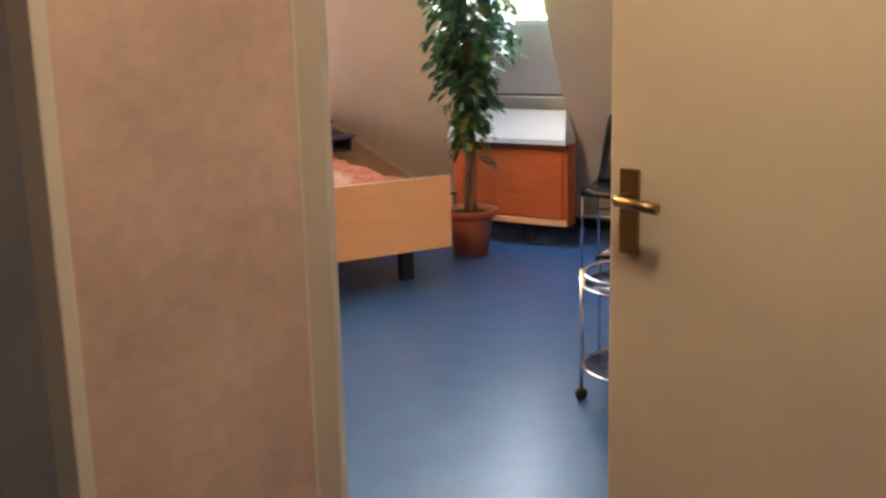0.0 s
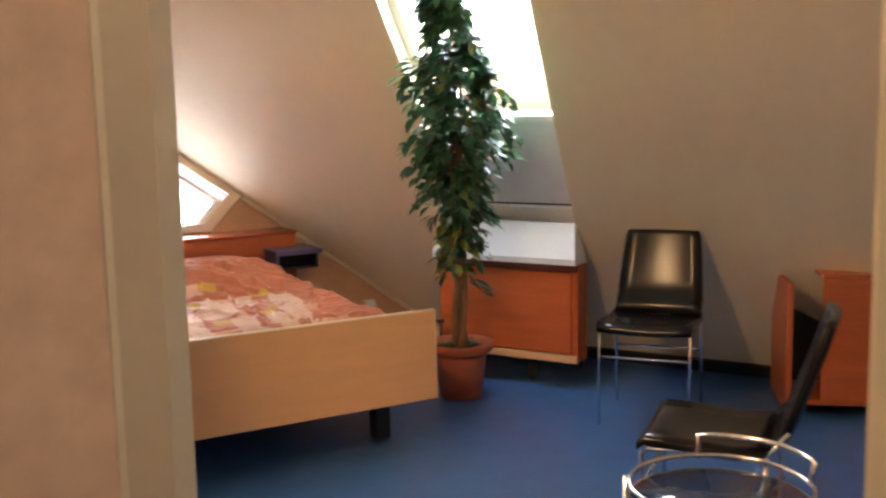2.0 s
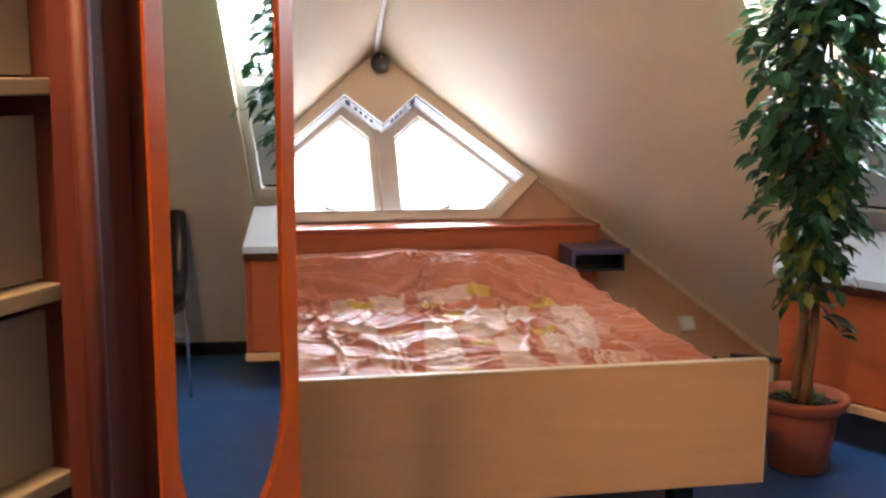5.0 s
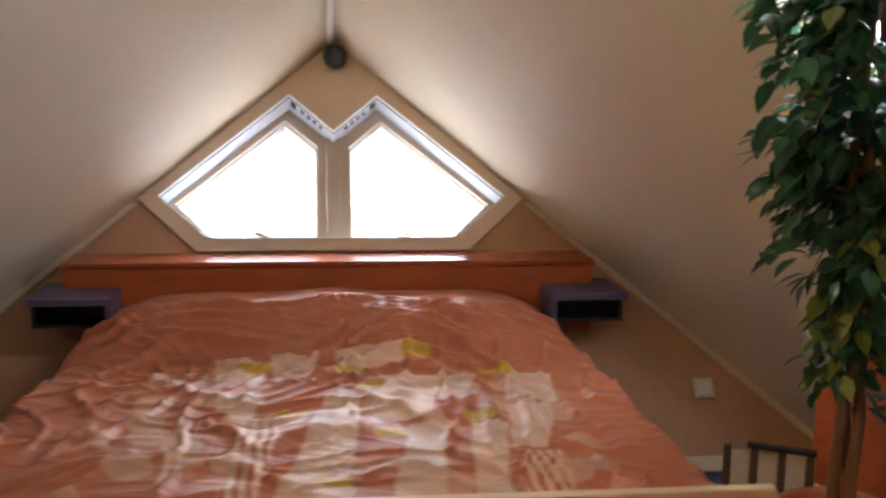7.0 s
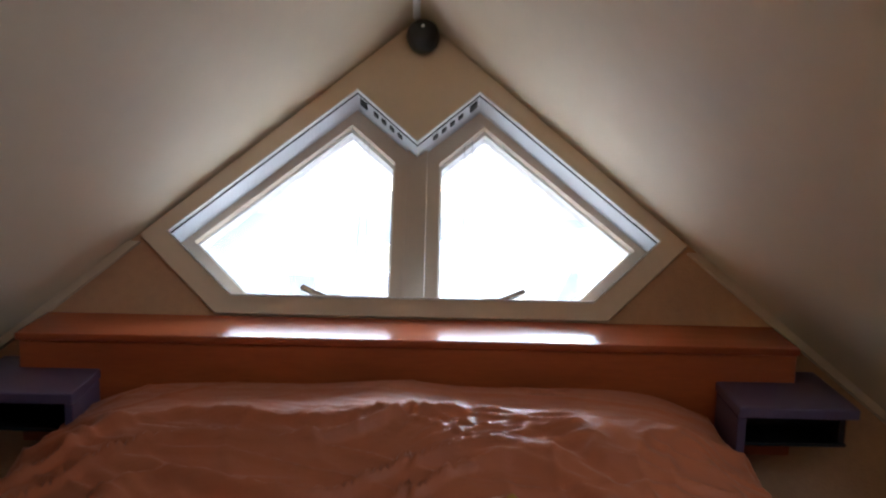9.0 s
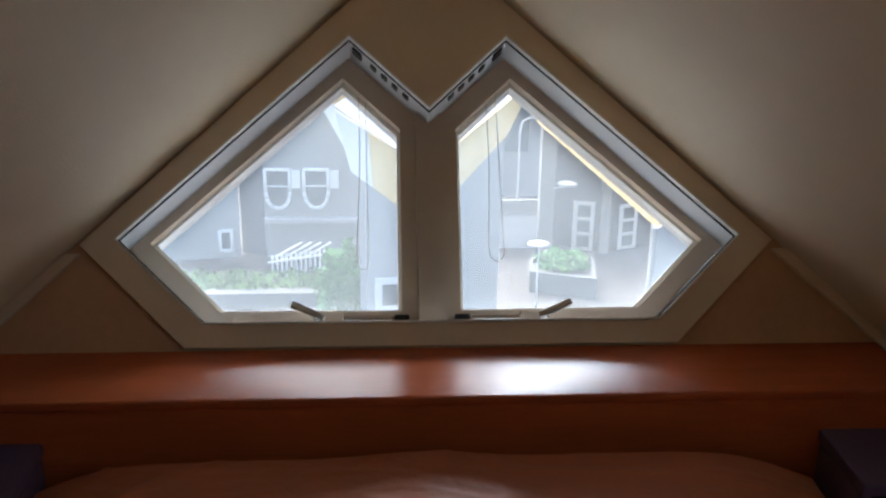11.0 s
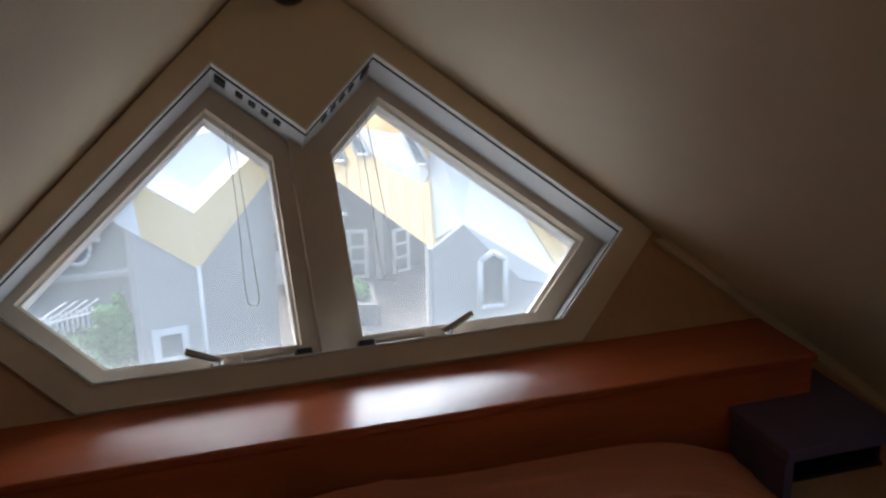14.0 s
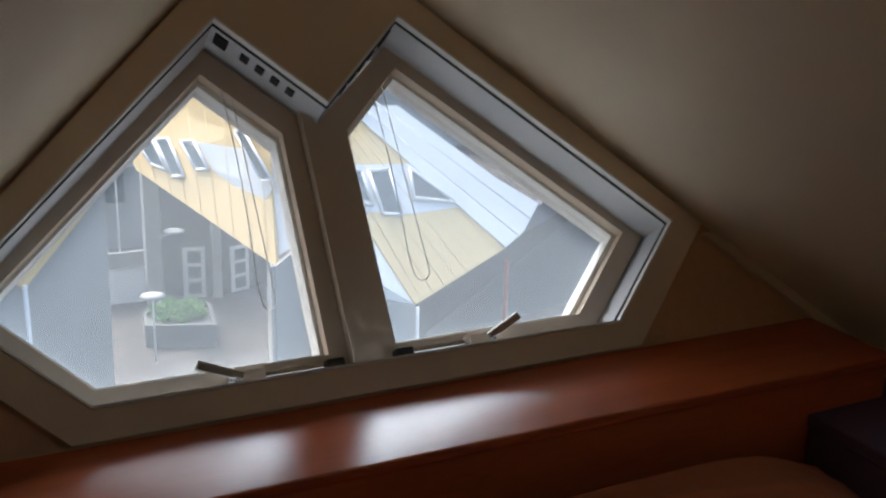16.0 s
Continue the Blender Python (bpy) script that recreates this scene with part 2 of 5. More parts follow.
# ---- the room's frame of reference ----
ZF = 0.926            # height of the gable casing's side corners above the floor
APEX_V = 0.772        # apex of the gable along its slope above those corners
S, C = math.sqrt(1 / 3), math.sqrt(2 / 3)
GABLE_M = Matrix(((1, 0, 0, 0), (0, C, S, 0), (0, -S, C, ZF), (0, 0, 0, 1)))   # x across, y outwards, z up the leaning wall
FOOT_V = -ZF / C
HALF = APEX_V - FOOT_V                                    # half the gable's width at the floor
Y0 = FOOT_V * S                                           # where the gable meets the floor


def roof_frame(side):
    """The leaning roof wall on one side: x along its foot away from the gable, y outwards, z up its slope."""
    a = Vector((0.5 * side, -math.sqrt(3) / 2, 0))
    n = Vector((math.sqrt(0.5) * side, math.sqrt(1 / 6), S))
    b = n.cross(a) if side > 0 else a.cross(n)
    b = b if b.z > 0 else -b
    m = Matrix((a, n, b)).transposed().to_4x4()
    m.translation = (HALF * side, Y0, 0)
    return m


ROOF_R, ROOF_L = roof_frame(1), roof_frame(-1)


# ---- structure ----
def structure(name, bm, material, label, category="", m=None):
    return tagged(mesh(name, bm, material, m), label, category or name.split("_")[0], kind="structure")


APERTURE = [(-0.49, -0.178), (-0.686, 0.012), (-0.182, 0.498), (0.0, 0.32), (0.182, 0.498), (0.686, 0.012), (0.49, -0.178)]

floor_poly = [(-HALF - 0.1, Y0 + 0.02), (HALF + 0.1, Y0 + 0.02), (4.6, -5.2), (4.6, -9), (-4.6, -9), (-4.6, -5.2)]
bm = bmesh.new()
top = [bm.verts.new((x, y, 0)) for x, y in floor_poly]
low = [bm.verts.new((x, y, -0.18)) for x, y in floor_poly]
bm.faces.new(top)
bm.faces.new(low[::-1])
for i in range(6):
    bm.faces.new((top[i], low[i], low[(i + 1) % 6], top[(i + 1) % 6]))
structure("floor", bm, FLOOR, "glossy mottled blue linoleum floor")

gable_outer = [(-HALF, FOOT_V), (HALF, FOOT_V), (0, APEX_V)]
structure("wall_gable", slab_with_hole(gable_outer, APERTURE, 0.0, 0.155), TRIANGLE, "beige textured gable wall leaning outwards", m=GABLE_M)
casing_outer = [(-0.525, -0.228), (-0.757, 0.0), (-0.01, 0.757), (0.0, 0.761), (0.01, 0.757), (0.757, 0.0), (0.525, -0.228)]
structure("trim_gable", ring_prism(casing_outer, APERTURE, -0.014, -0.001), CASING, "cream painted board framing the twin gable windows", "trim", m=GABLE_M)

R_HOLE = [(0.35, 0.72), (0.35, 2.8), (1.17, 2.8), (0.99, 0.72)]
R_OUT = [(0.0, 0.0), (-HALF, HALF), (-HALF + 1.18, HALF + 1.18), (5.4, HALF + 1.18), (5.4, 0.0)]
structure("wall_roof_right", slab_with_hole(R_OUT, R_HOLE, 0.0, 0.13), CREAM, "cream plastered roof wall leaning inwards", m=ROOF_R)
structure("wall_roof_left", prism(R_OUT, 0.0, 0.13), CREAM, "cream plastered roof wall leaning inwards", m=ROOF_L)
CEIL_Z = (HALF + 1.15) * C
bm = box((-5, -9, CEIL_Z), (5, 1, CEIL_Z + 0.15))
structure("ceiling", bm, WHITE_MATT, "plain cream painted ceiling")

# flat batten along the two edges between gable and roof walls, and a dark strip that paints the shaded gap at the roof
# wall's foot
for side in (-1, 1):
    v0, v1 = -0.02, FOOT_V + 0.065
    edge = [(side * (APEX_V - v - 0.003), v) for v in (v0, v1)]
    board = [edge[0], edge[1], (edge[1][0] - side * 0.034, v1), (edge[0][0] - side * 0.034, v0)]
    structure("trim_edge_right" if side > 0 else "trim_edge_left", prism(board, -0.014, -0.002), CASING, "flat cream batten along the sloping wall edge", "trim", m=GABLE_M)
structure("baseboard_right", box((0.05, -0.02, 0.0), (5.3, -0.004, 0.1)), DARK, "dark strip standing for the shaded gap at the roof wall foot", "baseboard", m=ROOF_R)
structure("baseboard_gable", box((-HALF + 0.05, -0.012, FOOT_V + 0.005), (HALF - 0.05, -0.003, FOOT_V + 0.06)), CREAM, "cream skirting board along the gable foot", "baseboard", m=GABLE_M)

ALCOVE = mat("grey_blue_alcove_paint", (0.55, 0.58, 0.6), 0.6, vary=0.15, scale=2)
# corridor: wallpapered wall that ends at the door frame, plain walls that close the place
DW = radians(9.6)
WALL_M = Matrix.Translation((-1.044, -5.059, 0)) @ Matrix.Rotation(DW, 4, "Z")
structure("wall_corridor", box((-0.476, 0.012, 0), (0.0, 0.1, CEIL_Z)), WALLPAPER, "pinkish beige mottled wallpaper wall", m=WALL_M)
structure("wall_alcove", box((-3.2, 0.75, 0), (-0.44, 0.85, CEIL_Z)), ALCOVE, "dim grey alcove wall", m=WALL_M)
structure("wall_alcove_side", box((-0.476, 0.101, 0), (-0.4, 0.749, CEIL_Z)), ALCOVE, "dim grey alcove side wall", m=WALL_M)
structure("wall_corridor_west", box((-3.4, -9, 0), (-3.25, 1.0, CEIL_Z)), WALLPAPER, "pinkish beige wallpaper wall of the corridor")
structure("wall_corridor_back", box((-3.25, -9, 0), (4.4, -8.85, CEIL_Z)), WALLPAPER, "pinkish beige wallpaper wall of the corridor")
structure("wall_corridor_east", box((-0.36, -8.85, 0), (-0.22, -6.42, CEIL_Z)), WALLPAPER, "pinkish beige wallpaper wall of the corridor")
structure("wall_room_back", box((-0.22, -6.56, 0), (4.4, -6.42, CEIL_Z)), CREAM, "plain cream back wall of the room")
structure("wall_room_east", box((4.25, -6.42, 0), (4.4, -3.5, CEIL_Z)), CREAM, "plain cream end wall of the room")

# door frame at the wall's end: a chamfered post standing proud of the wallpaper
UPRIGHT = WALL_M @ Matrix.Rotation(radians(90), 4, "X")
post = [(0.001, -0.012), (0.008, -0.01), (0.033, 0.04), (0.067, 0.011), (0.067, -0.2), (0.001, -0.2)]
structure("door_frame", prism(post, 0.0, 2.12), FRAME_PAINT, "cream painted door frame post", "door frame", m=UPRIGHT)
bm = box((-0.507, -0.016, 0), (-0.477, 0.115, 2.12), 0.004)
structure("door_frame_alcove", bm, FRAME_PAINT, "cream painted frame post of the next doorway", "door frame", m=WALL_M)


def window_sash(hand):
    """One five-sided sash of the gable window; hand -1 or 1."""
    sash_out = [(0.03, -0.17), (0.03, 0.34), (0.187, 0.486), (0.676, 0.014), (0.49, -0.17)]
    glass = [(0.066, -0.132), (0.066, 0.304), (0.2, 0.434), (0.63, 0.03), (0.47, -0.13)]
    so = [(x * hand, z) for x, z in sash_out]
    gl = [(x * hand, z) for x, z in glass]
    w = thing("window_1" if hand < 0 else "window_2", "five-sided painted sash window looking over a square", "window", kind="structure")
    w.matrix_world = GABLE_M
    part("window_frame", ring_prism(so, gl, 0.085, 0.15), SASH, w)
    cx, cz = 0.29 * hand, 0.1
    inn = [(x + (cx - x) * 0.033, z + (cz - z) * 0.033) for x, z in gl]
    grown = [(x - (cx - x) * 0.012, z - (cz - z) * 0.012) for x, z in gl]
    part("glazing_bead", ring_prism(grown, inn, 0.112, 0.158), WHITE, w, "bright white glazing bead")
    pane = part("pane", prism(grown, 0.132, 0.138), HAZY, w, "glass pane with a veil added for haze")
    pane.visible_shadow = False
    # stay with a lever handle along the lower rail
    stay = part("window_stay", box((0.085, 0.058, -0.16), (0.26, 0.078, -0.149), 0.003), CHROME, w, "metal window stay", m=Matrix.Diagonal((hand, 1, 1, 1)))
    lever = box((0.0, -0.012, -0.008), (0.082, 0.004, 0.008), 0.004)
    part("lever", lever, CHROME, stay, "chrome lever handle", m=pose(0.235, 0.052, -0.155, 0, -24, 0))
    part("catch", box((0.195, 0.046, -0.168), (0.245, 0.076, -0.142), 0.004), SASH, stay, "grey catch block")
    part("pivot", box((0.05, 0.05, -0.168), (0.084, 0.078, -0.146), 0.004), BLACK, stay, "dark pivot block")
    return w


for hand in (-1, 1):
    window_sash(hand)
bm = prism([(-0.029, -0.174), (0.029, -0.174), (0.029, 0.336), (0.0, 0.309), (-0.029, 0.336)], 0.062, 0.15)
structure("window_mullion", bm, SASH, "painted post between the twin gable windows", "mullion", m=GABLE_M)
inset = [(-0.486, -0.176), (-0.68, 0.012), (-0.182, 0.49), (0.0, 0.314), (0.182, 0.49), (0.68, 0.012), (0.486, -0.176)]
structure("window_reveal", ring_prism([(x * 1.0005, z) for x, z in APERTURE], inset, 0.002, 0.152), REVEAL, "grey-white lining of the window opening", "reveal", m=GABLE_M)

def inset_poly(poly, d):
    """The polygon moved inwards by d; its corners run clockwise as seen from the room."""
    out = []
    n = len(poly)
    for i in range(n):
        p, q, r = (Vector(poly[k % n]) for k in (i - 1, i, i + 1))
        a, b = (q - p).normalized(), (r - q).normalized()
        na, nb = Vector((a.y, -a.x)), Vector((b.y, -b.x))
        m = (na + nb).normalized()
        out.append(tuple(q + m * (d / max(0.3, m.dot(na)))))
    return out


structure("window_edge_strip", ring_prism(inset_poly(APERTURE, 0.0005), inset_poly(APERTURE, 0.0045), -0.018, 0.0015), WHITE, "thin white edge strip round the window opening", "trim", m=GABLE_M)
structure("window_seal", ring_prism(inset_poly(APERTURE, 0.005), inset_poly(APERTURE, 0.0075), -0.003, 0.0015), BLACK, "thin black rubber seal round the window opening", "trim", m=GABLE_M)

# square vent holes along the two short sides of the notch
for hand in (-1, 1):
    for f, size in ((0.1, 0.024), (0.31, 0.015), (0.445, 0.015), (0.58, 0.015), (0.715, 0.015)):
        x, z = 0.182 * (1 - f), 0.49 - 0.176 * f
        bm = box((-size * 0.6, -size * 0.7, -0.004), (size * 0.6, size * 0.7, 0.004), 0.002)
        ob = mesh("vent_hole", bm, BLACK, GABLE_M @ Matrix.Translation((hand * x, 0.031, z)) @ Matrix.Rotation(hand * radians(-45), 4, "Y"))
        tagged(ob, "small square black vent hole in the window lining", "vent", "vent holes in the window notch")

# bead cords of the blinds: each a long loop with a round lower end
for hand, x0, x1, zb in ((-1, -0.166, -0.14, -0.03), (1, 0.136, 0.17, -0.012)):
    r = (x1 - x0) / 2
    loop = [(x0 + 0.006 * math.sin(3 * k / 10), 0.09, 0.45 + (zb + r - 0.45) * k / 12) for k in range(12)]
    loop += [(x0 + r - r * math.cos(math.pi * k / 10), 0.09, zb + r - 1.3 * r * math.sin(math.pi * k / 10)) for k in range(11)]
    loop += [(x1 - 0.008 * k / 12, 0.09, zb + r + (0.45 - zb - r) * k / 12) for k in range(1, 13)]
    ob = mesh("blind_cord", tube(loop, 0.0011, 5), CHROME, GABLE_M)
    tagged(ob, "thin grey bead cord loop of a window blind", "cord", "blind cords")

# black sensor ball under the apex, with a white cable duct up the ridge
sensor = thing("ceiling_speaker", "round black speaker mounted under the gable apex", "speaker")
sensor.matrix_world = GABLE_M @ Matrix.Translation((0.008, -0.014, 0.66)) @ Matrix.Rotation(radians(90), 4, "X")
part("shell", lathe([(0, 0), (0.034, 0), (0.046, 0.02), (0.05, 0.045), (0.044, 0.07), (0.03, 0.086), (0.012, 0.093), (0, 0.094)], 28), BLACK, sensor)
part("bracket", box((-0.02, 0.02, 0.0), (0.02, 0.06, 0.02), 0.003), WHITE, sensor, "white mounting bracket")
part("lens", lathe([(0, 0.094), (0.006, 0.0945), (0.0, 0.096)], 16), CHROME, sensor, "small shiny lens")
ridge = [GABLE_M @ Vector((-0.012, -0.03, APEX_V - 0.06)) + Vector((0, -C, S)) * k for k in (0.05, 1.1)]
tagged(mesh("cable_duct", tube(ridge, 0.012, 6), WHITE), "white cable duct along the ridge", "cable duct")

# ---- roof window over the low cabinet ----
rw = thing("window_3", "tall white roof window with a grey lower panel", "window", kind="structure")
rw.matrix_world = ROOF_R
fo = [(0.352, 0.722), (0.352, 2.79), (1.166, 2.79), (0.99, 0.722)]
fi = [(0.4, 1.06), (0.4, 2.74), (1.11, 2.74), (0.965, 1.06)]
part("window_frame", ring_prism(fo, fi, 0.08, 0.124), WHITE, rw)
part("panel", prism([(0.401, 1.075), (0.401, 1.6), (1.01, 1.6), (0.9645, 1.075)], 0.096, 0.108), PANEL_GREY, rw, "matt grey lower panel")
part("panel_gap", prism([(0.4, 1.06), (0.4, 1.074), (0.955, 1.074), (0.953, 1.06)], 0.1, 0.112), DARK, rw, "dark rubber gap under the panel")
part("transom", box((0.395, 0.083, 1.6), (1.03, 0.12, 1.64), 0.004), WHITE, rw)
part("mullion", box((0.5, 0.083, 1.64), (0.535, 0.12, 2.745), 0.004), WHITE, rw)
pane = part("pane", prism([(0.4, 1.06), (0.4, 2.75), (1.12, 2.75), (0.965, 1.06)], 0.11, 0.114), GLASS, rw, "clear glass pane")
pane.visible_shadow = False
part("lining_right", prism([(0.992, 0.722), (1.168, 2.79), (1.15, 2.79), (0.974, 0.722)], 0.002, 0.126), CREAM, rw)

# ---- low cabinet with white sill under the roof window ----
cab = thing("window_cabinet", "low red-brown wooden cabinet with white sill below the roof window", "cabinet")
cab.matrix_world = Matrix.Translation((1.84, -1.9, 0)) @ Matrix.Rotation(radians(-60), 4, "Z")   # x along the front towards the corridor, y to the wall
part("body", prism([(-0.8, 0.14), (0.0, 0.14), (0.0, 0.635), (-0.8, 0.635)], 0.012, 0.13), REDWOOD, cab)
part("door", box((-0.72, -0.004, 0.185), (-0.03, 0.011, 0.6), 0.003), REDWOOD, cab)
part("lower_rail", box((-0.8, -0.012, 0.14), (0.004, 0.011, 0.178), 0.004), BEECH, cab, "pale worn lower rail")
part("top_rail", box((-0.8, -0.014, 0.606), (0.004, 0.011, 0.64), 0.004), DARKRED, cab, "dark upper rail")
# black rail added as the shadow below the cabinet
part("shadow_rail", box((-0.78, 0.11, 0.1), (-0.01, 0.128, 0.139)), DARK, cab, "black rail standing for the shadow under the cabinet")
for x in (-0.7, -0.3):
    part("leg", box((x - 0.02, 0.1, 0.0), (x + 0.02, 0.128, 0.099), 0.003), DARK, cab, "dark short leg")
bm = bmesh.new()
prof = [(-0.03, 0.642), (-0.03, 0.672), (0.085, 0.84), (0.125, 0.84), (0.125, 0.642)]
a = [bm.verts.new((-0.82, y, z)) for y, z in prof]
b = [bm.verts.new((0.004 - 0.3 * max(0, z - 0.672), y, z)) for y, z in prof]
bm.faces.new(a[::-1])
bm.faces.new(b)
for i in range(5):
    bm.faces.new((a[i], b[i], b[(i + 1) % 5], a[(i + 1) % 5]))
part("sill", bm, SILL, cab, "white laminate sill")

# ---- bed ----
bed = thing("double_bed", "light beech double bed with a salmon patterned duvet cover", "bed", (0, -1.35, 0))
part("footboard", box((-0.93, -0.905, 0.208), (0.835, -0.88, 0.59), 0.003), BEECH, bed, "plain light beech footboard")
# pale strips paint the highlight along the footboard's edges
part("edge_highlight", box((-0.931, -0.906, 0.5905), (0.836, -0.879, 0.595), 0.0015), EDGE_LIGHT, bed, "pale strip painting the highlight on the top edge")
part("edge_highlight", box((0.8355, -0.906, 0.208), (0.839, -0.879, 0.59), 0.0015), EDGE_LIGHT, bed, "pale strip painting the highlight on the side edge")
part("side_rail", box((0.78, -0.879, 0.21), (0.805, 0.86, 0.42), 0.004), BEECH, bed)
part("side_rail", box((-0.9, -0.879, 0.21), (-0.875, 0.86, 0.42), 0.004), BEECH, bed)
for x in (-0.75, 0.68):
    for y in (-0.66, 0.6):
        part("leg", box((x - 0.035, y - 0.035, 0), (x + 0.035, y + 0.035, 0.209), 0.006), DARK, bed, "dark square leg")
part("mattress", box((-0.87, -0.87, 0.25), (0.775, 0.86, 0.46), 0.05, seg=3), WHITE, bed)

headboard = thing("headboard_shelf", "orange-red stained headboard with a deep shelf top under the gable window", "headboard", (0, 0, 0))
part("front_panel", box((-0.965, -0.354, 0.46), (0.962, -0.329, 0.72), 0.004), REDWOOD, headboard)
part("shelf_top", box((-0.972, -0.364, 0.721), (0.968, -0.138, 0.741), 0.006), POLISHED, headboard, "polished shelf top")
part("end_panel", box((0.941, -0.328, 0.46), (0.961, -0.17, 0.72)), REDWOOD, headboard)
part("end_panel", box((-0.964, -0.328, 0.46), (-0.944, -0.17, 0.72)), REDWOOD, headboard)

for side in (-1, 1):
    ns = thing("bedside_shelf", "purple-grey lacquered open bedside box fixed to the headboard", "bedside shelf", (side * 0.905, -0.37, 0.525), group="bedside shelves")
    part("top_board", box((-0.14, -0.19, 0.1), (0.14, 0.12, 0.125), 0.004), PURPLE, ns)
    # lower, outer and back boards are black to paint the recess's shade
    part("bottom_board", box((-0.138, -0.13, 0.012), (0.138, 0.008, 0.021), 0.003), BLACK, ns, "lower board coloured black for the dark recess")
    part("side_board", box((-0.14, -0.185, 0.0), (-0.12, 0.008, 0.099), 0.003) if side > 0 else box((0.12, -0.185, 0.0), (0.14, 0.008, 0.099), 0.003), PURPLE, ns)
    part("side_board", box((0.122, -0.12, 0.012), (0.138, 0.008, 0.099), 0.003) if side > 0 else box((-0.138, -0.12, 0.012), (-0.122, 0.008, 0.099), 0.003), BLACK, ns, "outer board coloured black for the dark recess")
    part("back_board", box((-0.119, -0.004, 0.022), (0.119, 0.008, 0.099)), BLACK, ns, "inner back coloured black for the dark recess")

# duvet: one draped sheet with soft folds and plumped pillows beneath
DUVET = bpy.data.materials.new("salmon_duvet_cover")
DUVET.use_nodes = True
dn = DUVET.node_tree
db = dn.nodes["Principled BSDF"]
db.inputs["Roughness"].default_value = 0.46
db.inputs["Specular IOR Level"].default_value = 0.27
db.inputs["Sheen Weight"].default_value = 0.08
tc = dn.nodes.new("ShaderNodeTexCoord")
warp = dn.nodes.new("ShaderNodeTexNoise")
warp.inputs["Scale"].default_value = 5.0
dn.links.new(tc.outputs["Object"], warp.inputs["Vector"])
addv = dn.nodes.new("ShaderNodeVectorMath")
addv.operation = "MULTIPLY_ADD"
addv.inputs[1].default_value = (0.04, 0.05, 0.0)
centred = dn.nodes.new("ShaderNodeVectorMath")
centred.operation = "SUBTRACT"
centred.inputs[1].default_value = (0.5, 0.5, 0.5)
dn.links.new(warp.outputs["Color"], centred.inputs[0])
dn.links.new(centred.outputs["Vector"], addv.inputs[0])
dn.links.new(tc.outputs["Object"], addv.inputs[2])


def petals(across, along, loose, shift):
    """Upright rounded shapes of the print, wide and long in metres: how far from each one's middle, and a value for each."""
    mp = dn.nodes.new("ShaderNodeMapping")
    mp.inputs["Location"].default_value = shift
    mp.inputs["Scale"].default_value = (1 / across, 1 / along, 0.0)
    dn.links.new(addv.outputs["Vector"], mp.inputs["Vector"])
    vo = dn.nodes.new("ShaderNodeTexVoronoi")
    vo.voronoi_dimensions = "2D"
    vo.inputs["Scale"].default_value = 1.0
    vo.inputs["Randomness"].default_value = loose
    dn.links.new(mp.outputs["Vector"], vo.inputs["Vector"])
    sep = dn.nodes.new("ShaderNodeSeparateColor")
    dn.links.new(vo.outputs["Color"], sep.inputs["Color"])
    return vo.outputs["Distance"], sep.outputs["Red"]


def step(socket, edge, rising=True, soft=0.015):
    m = dn.nodes.new("ShaderNodeMapRange")
    m.inputs["From Min"].default_value = edge - soft
    m.inputs["From Max"].default_value = edge + soft
    m.inputs["To Min"].default_value = 0.0 if rising else 1.0
    m.inputs["To Max"].default_value = 1.0 if rising else 0.0
    dn.links.new(socket, m.inputs["Value"])
    return m.outputs["Result"]


def math2(op, a, b, c=None):
    m = dn.nodes.new("ShaderNodeMath")
    m.operation = op
    dn.links.new(a, m.inputs[0])
    if c is not None:
        m.inputs[2].default_value = c
    if isinstance(b, float):
        m.inputs[1].default_value = b
    else:
        dn.links.new(b, m.inputs[1])
    return m.outputs[0]


def layer(base, color, fac):
    m = dn.nodes.new("ShaderNodeMix")
    m.data_type = "RGBA"
    dn.links.new(fac, m.inputs["Factor"])
    dn.links.new(base, m.inputs[6])
    m.inputs[7].default_value = (*color, 1)
    return m.outputs[2]


sepx = dn.nodes.new("ShaderNodeSeparateXYZ")
dn.links.new(addv.outputs["Vector"], sepx.inputs["Vector"])
inside = math2("MULTIPLY", step(sepx.outputs["Y"], 0.2, False, 0.05), step(math2("ABSOLUTE", sepx.outputs["X"], 0.0), 0.62, False, 0.03))
plain = dn.nodes.new("ShaderNodeRGB")
plain.outputs[0].default_value = (0.5, 0.16, 0.074, 1)
far_s, pick_s = petals(0.12, 0.17, 0.8, (0.63, 0.37, 0))


def wedge(xl0, xr0, y0, xl1, xr1, y1):
    """One upright patch of the print, from its lower edge at y0 to its upper edge at y1."""
    along = math2("MULTIPLY", math2("SUBTRACT", sepx.outputs["Y"], y0), 1 / (y1 - y0))
    left = math2("SUBTRACT", sepx.outputs["X"], math2("MULTIPLY_ADD", along, xl1 - xl0, xl0))
    right = math2("SUBTRACT", sepx.outputs["X"], math2("MULTIPLY_ADD", along, xr1 - xr0, xr0))
    across = math2("MULTIPLY", step(left, 0.0, True, 0.006), step(right, 0.0, False, 0.006))
    return math2("MULTIPLY", across, math2("MULTIPLY", step(along, 0.0, True, 0.01), step(along, 1.0, False, 0.01)))


def stroke(x, y):
    """A small lying leaf of the print."""
    dx = math2("MULTIPLY", math2("SUBTRACT", sepx.outputs["X"], x), 1 / 0.055)
    dy = math2("MULTIPLY", math2("SUBTRACT", sepx.outputs["Y"], y), 1 / 0.042)
    return step(math2("ADD", math2("MULTIPLY", dx, dx), math2("MULTIPLY", dy, dy)), 0.8, False, 0.2)


stripe = dn.nodes.new("ShaderNodeTexWave")
stripe.bands_direction = "X"
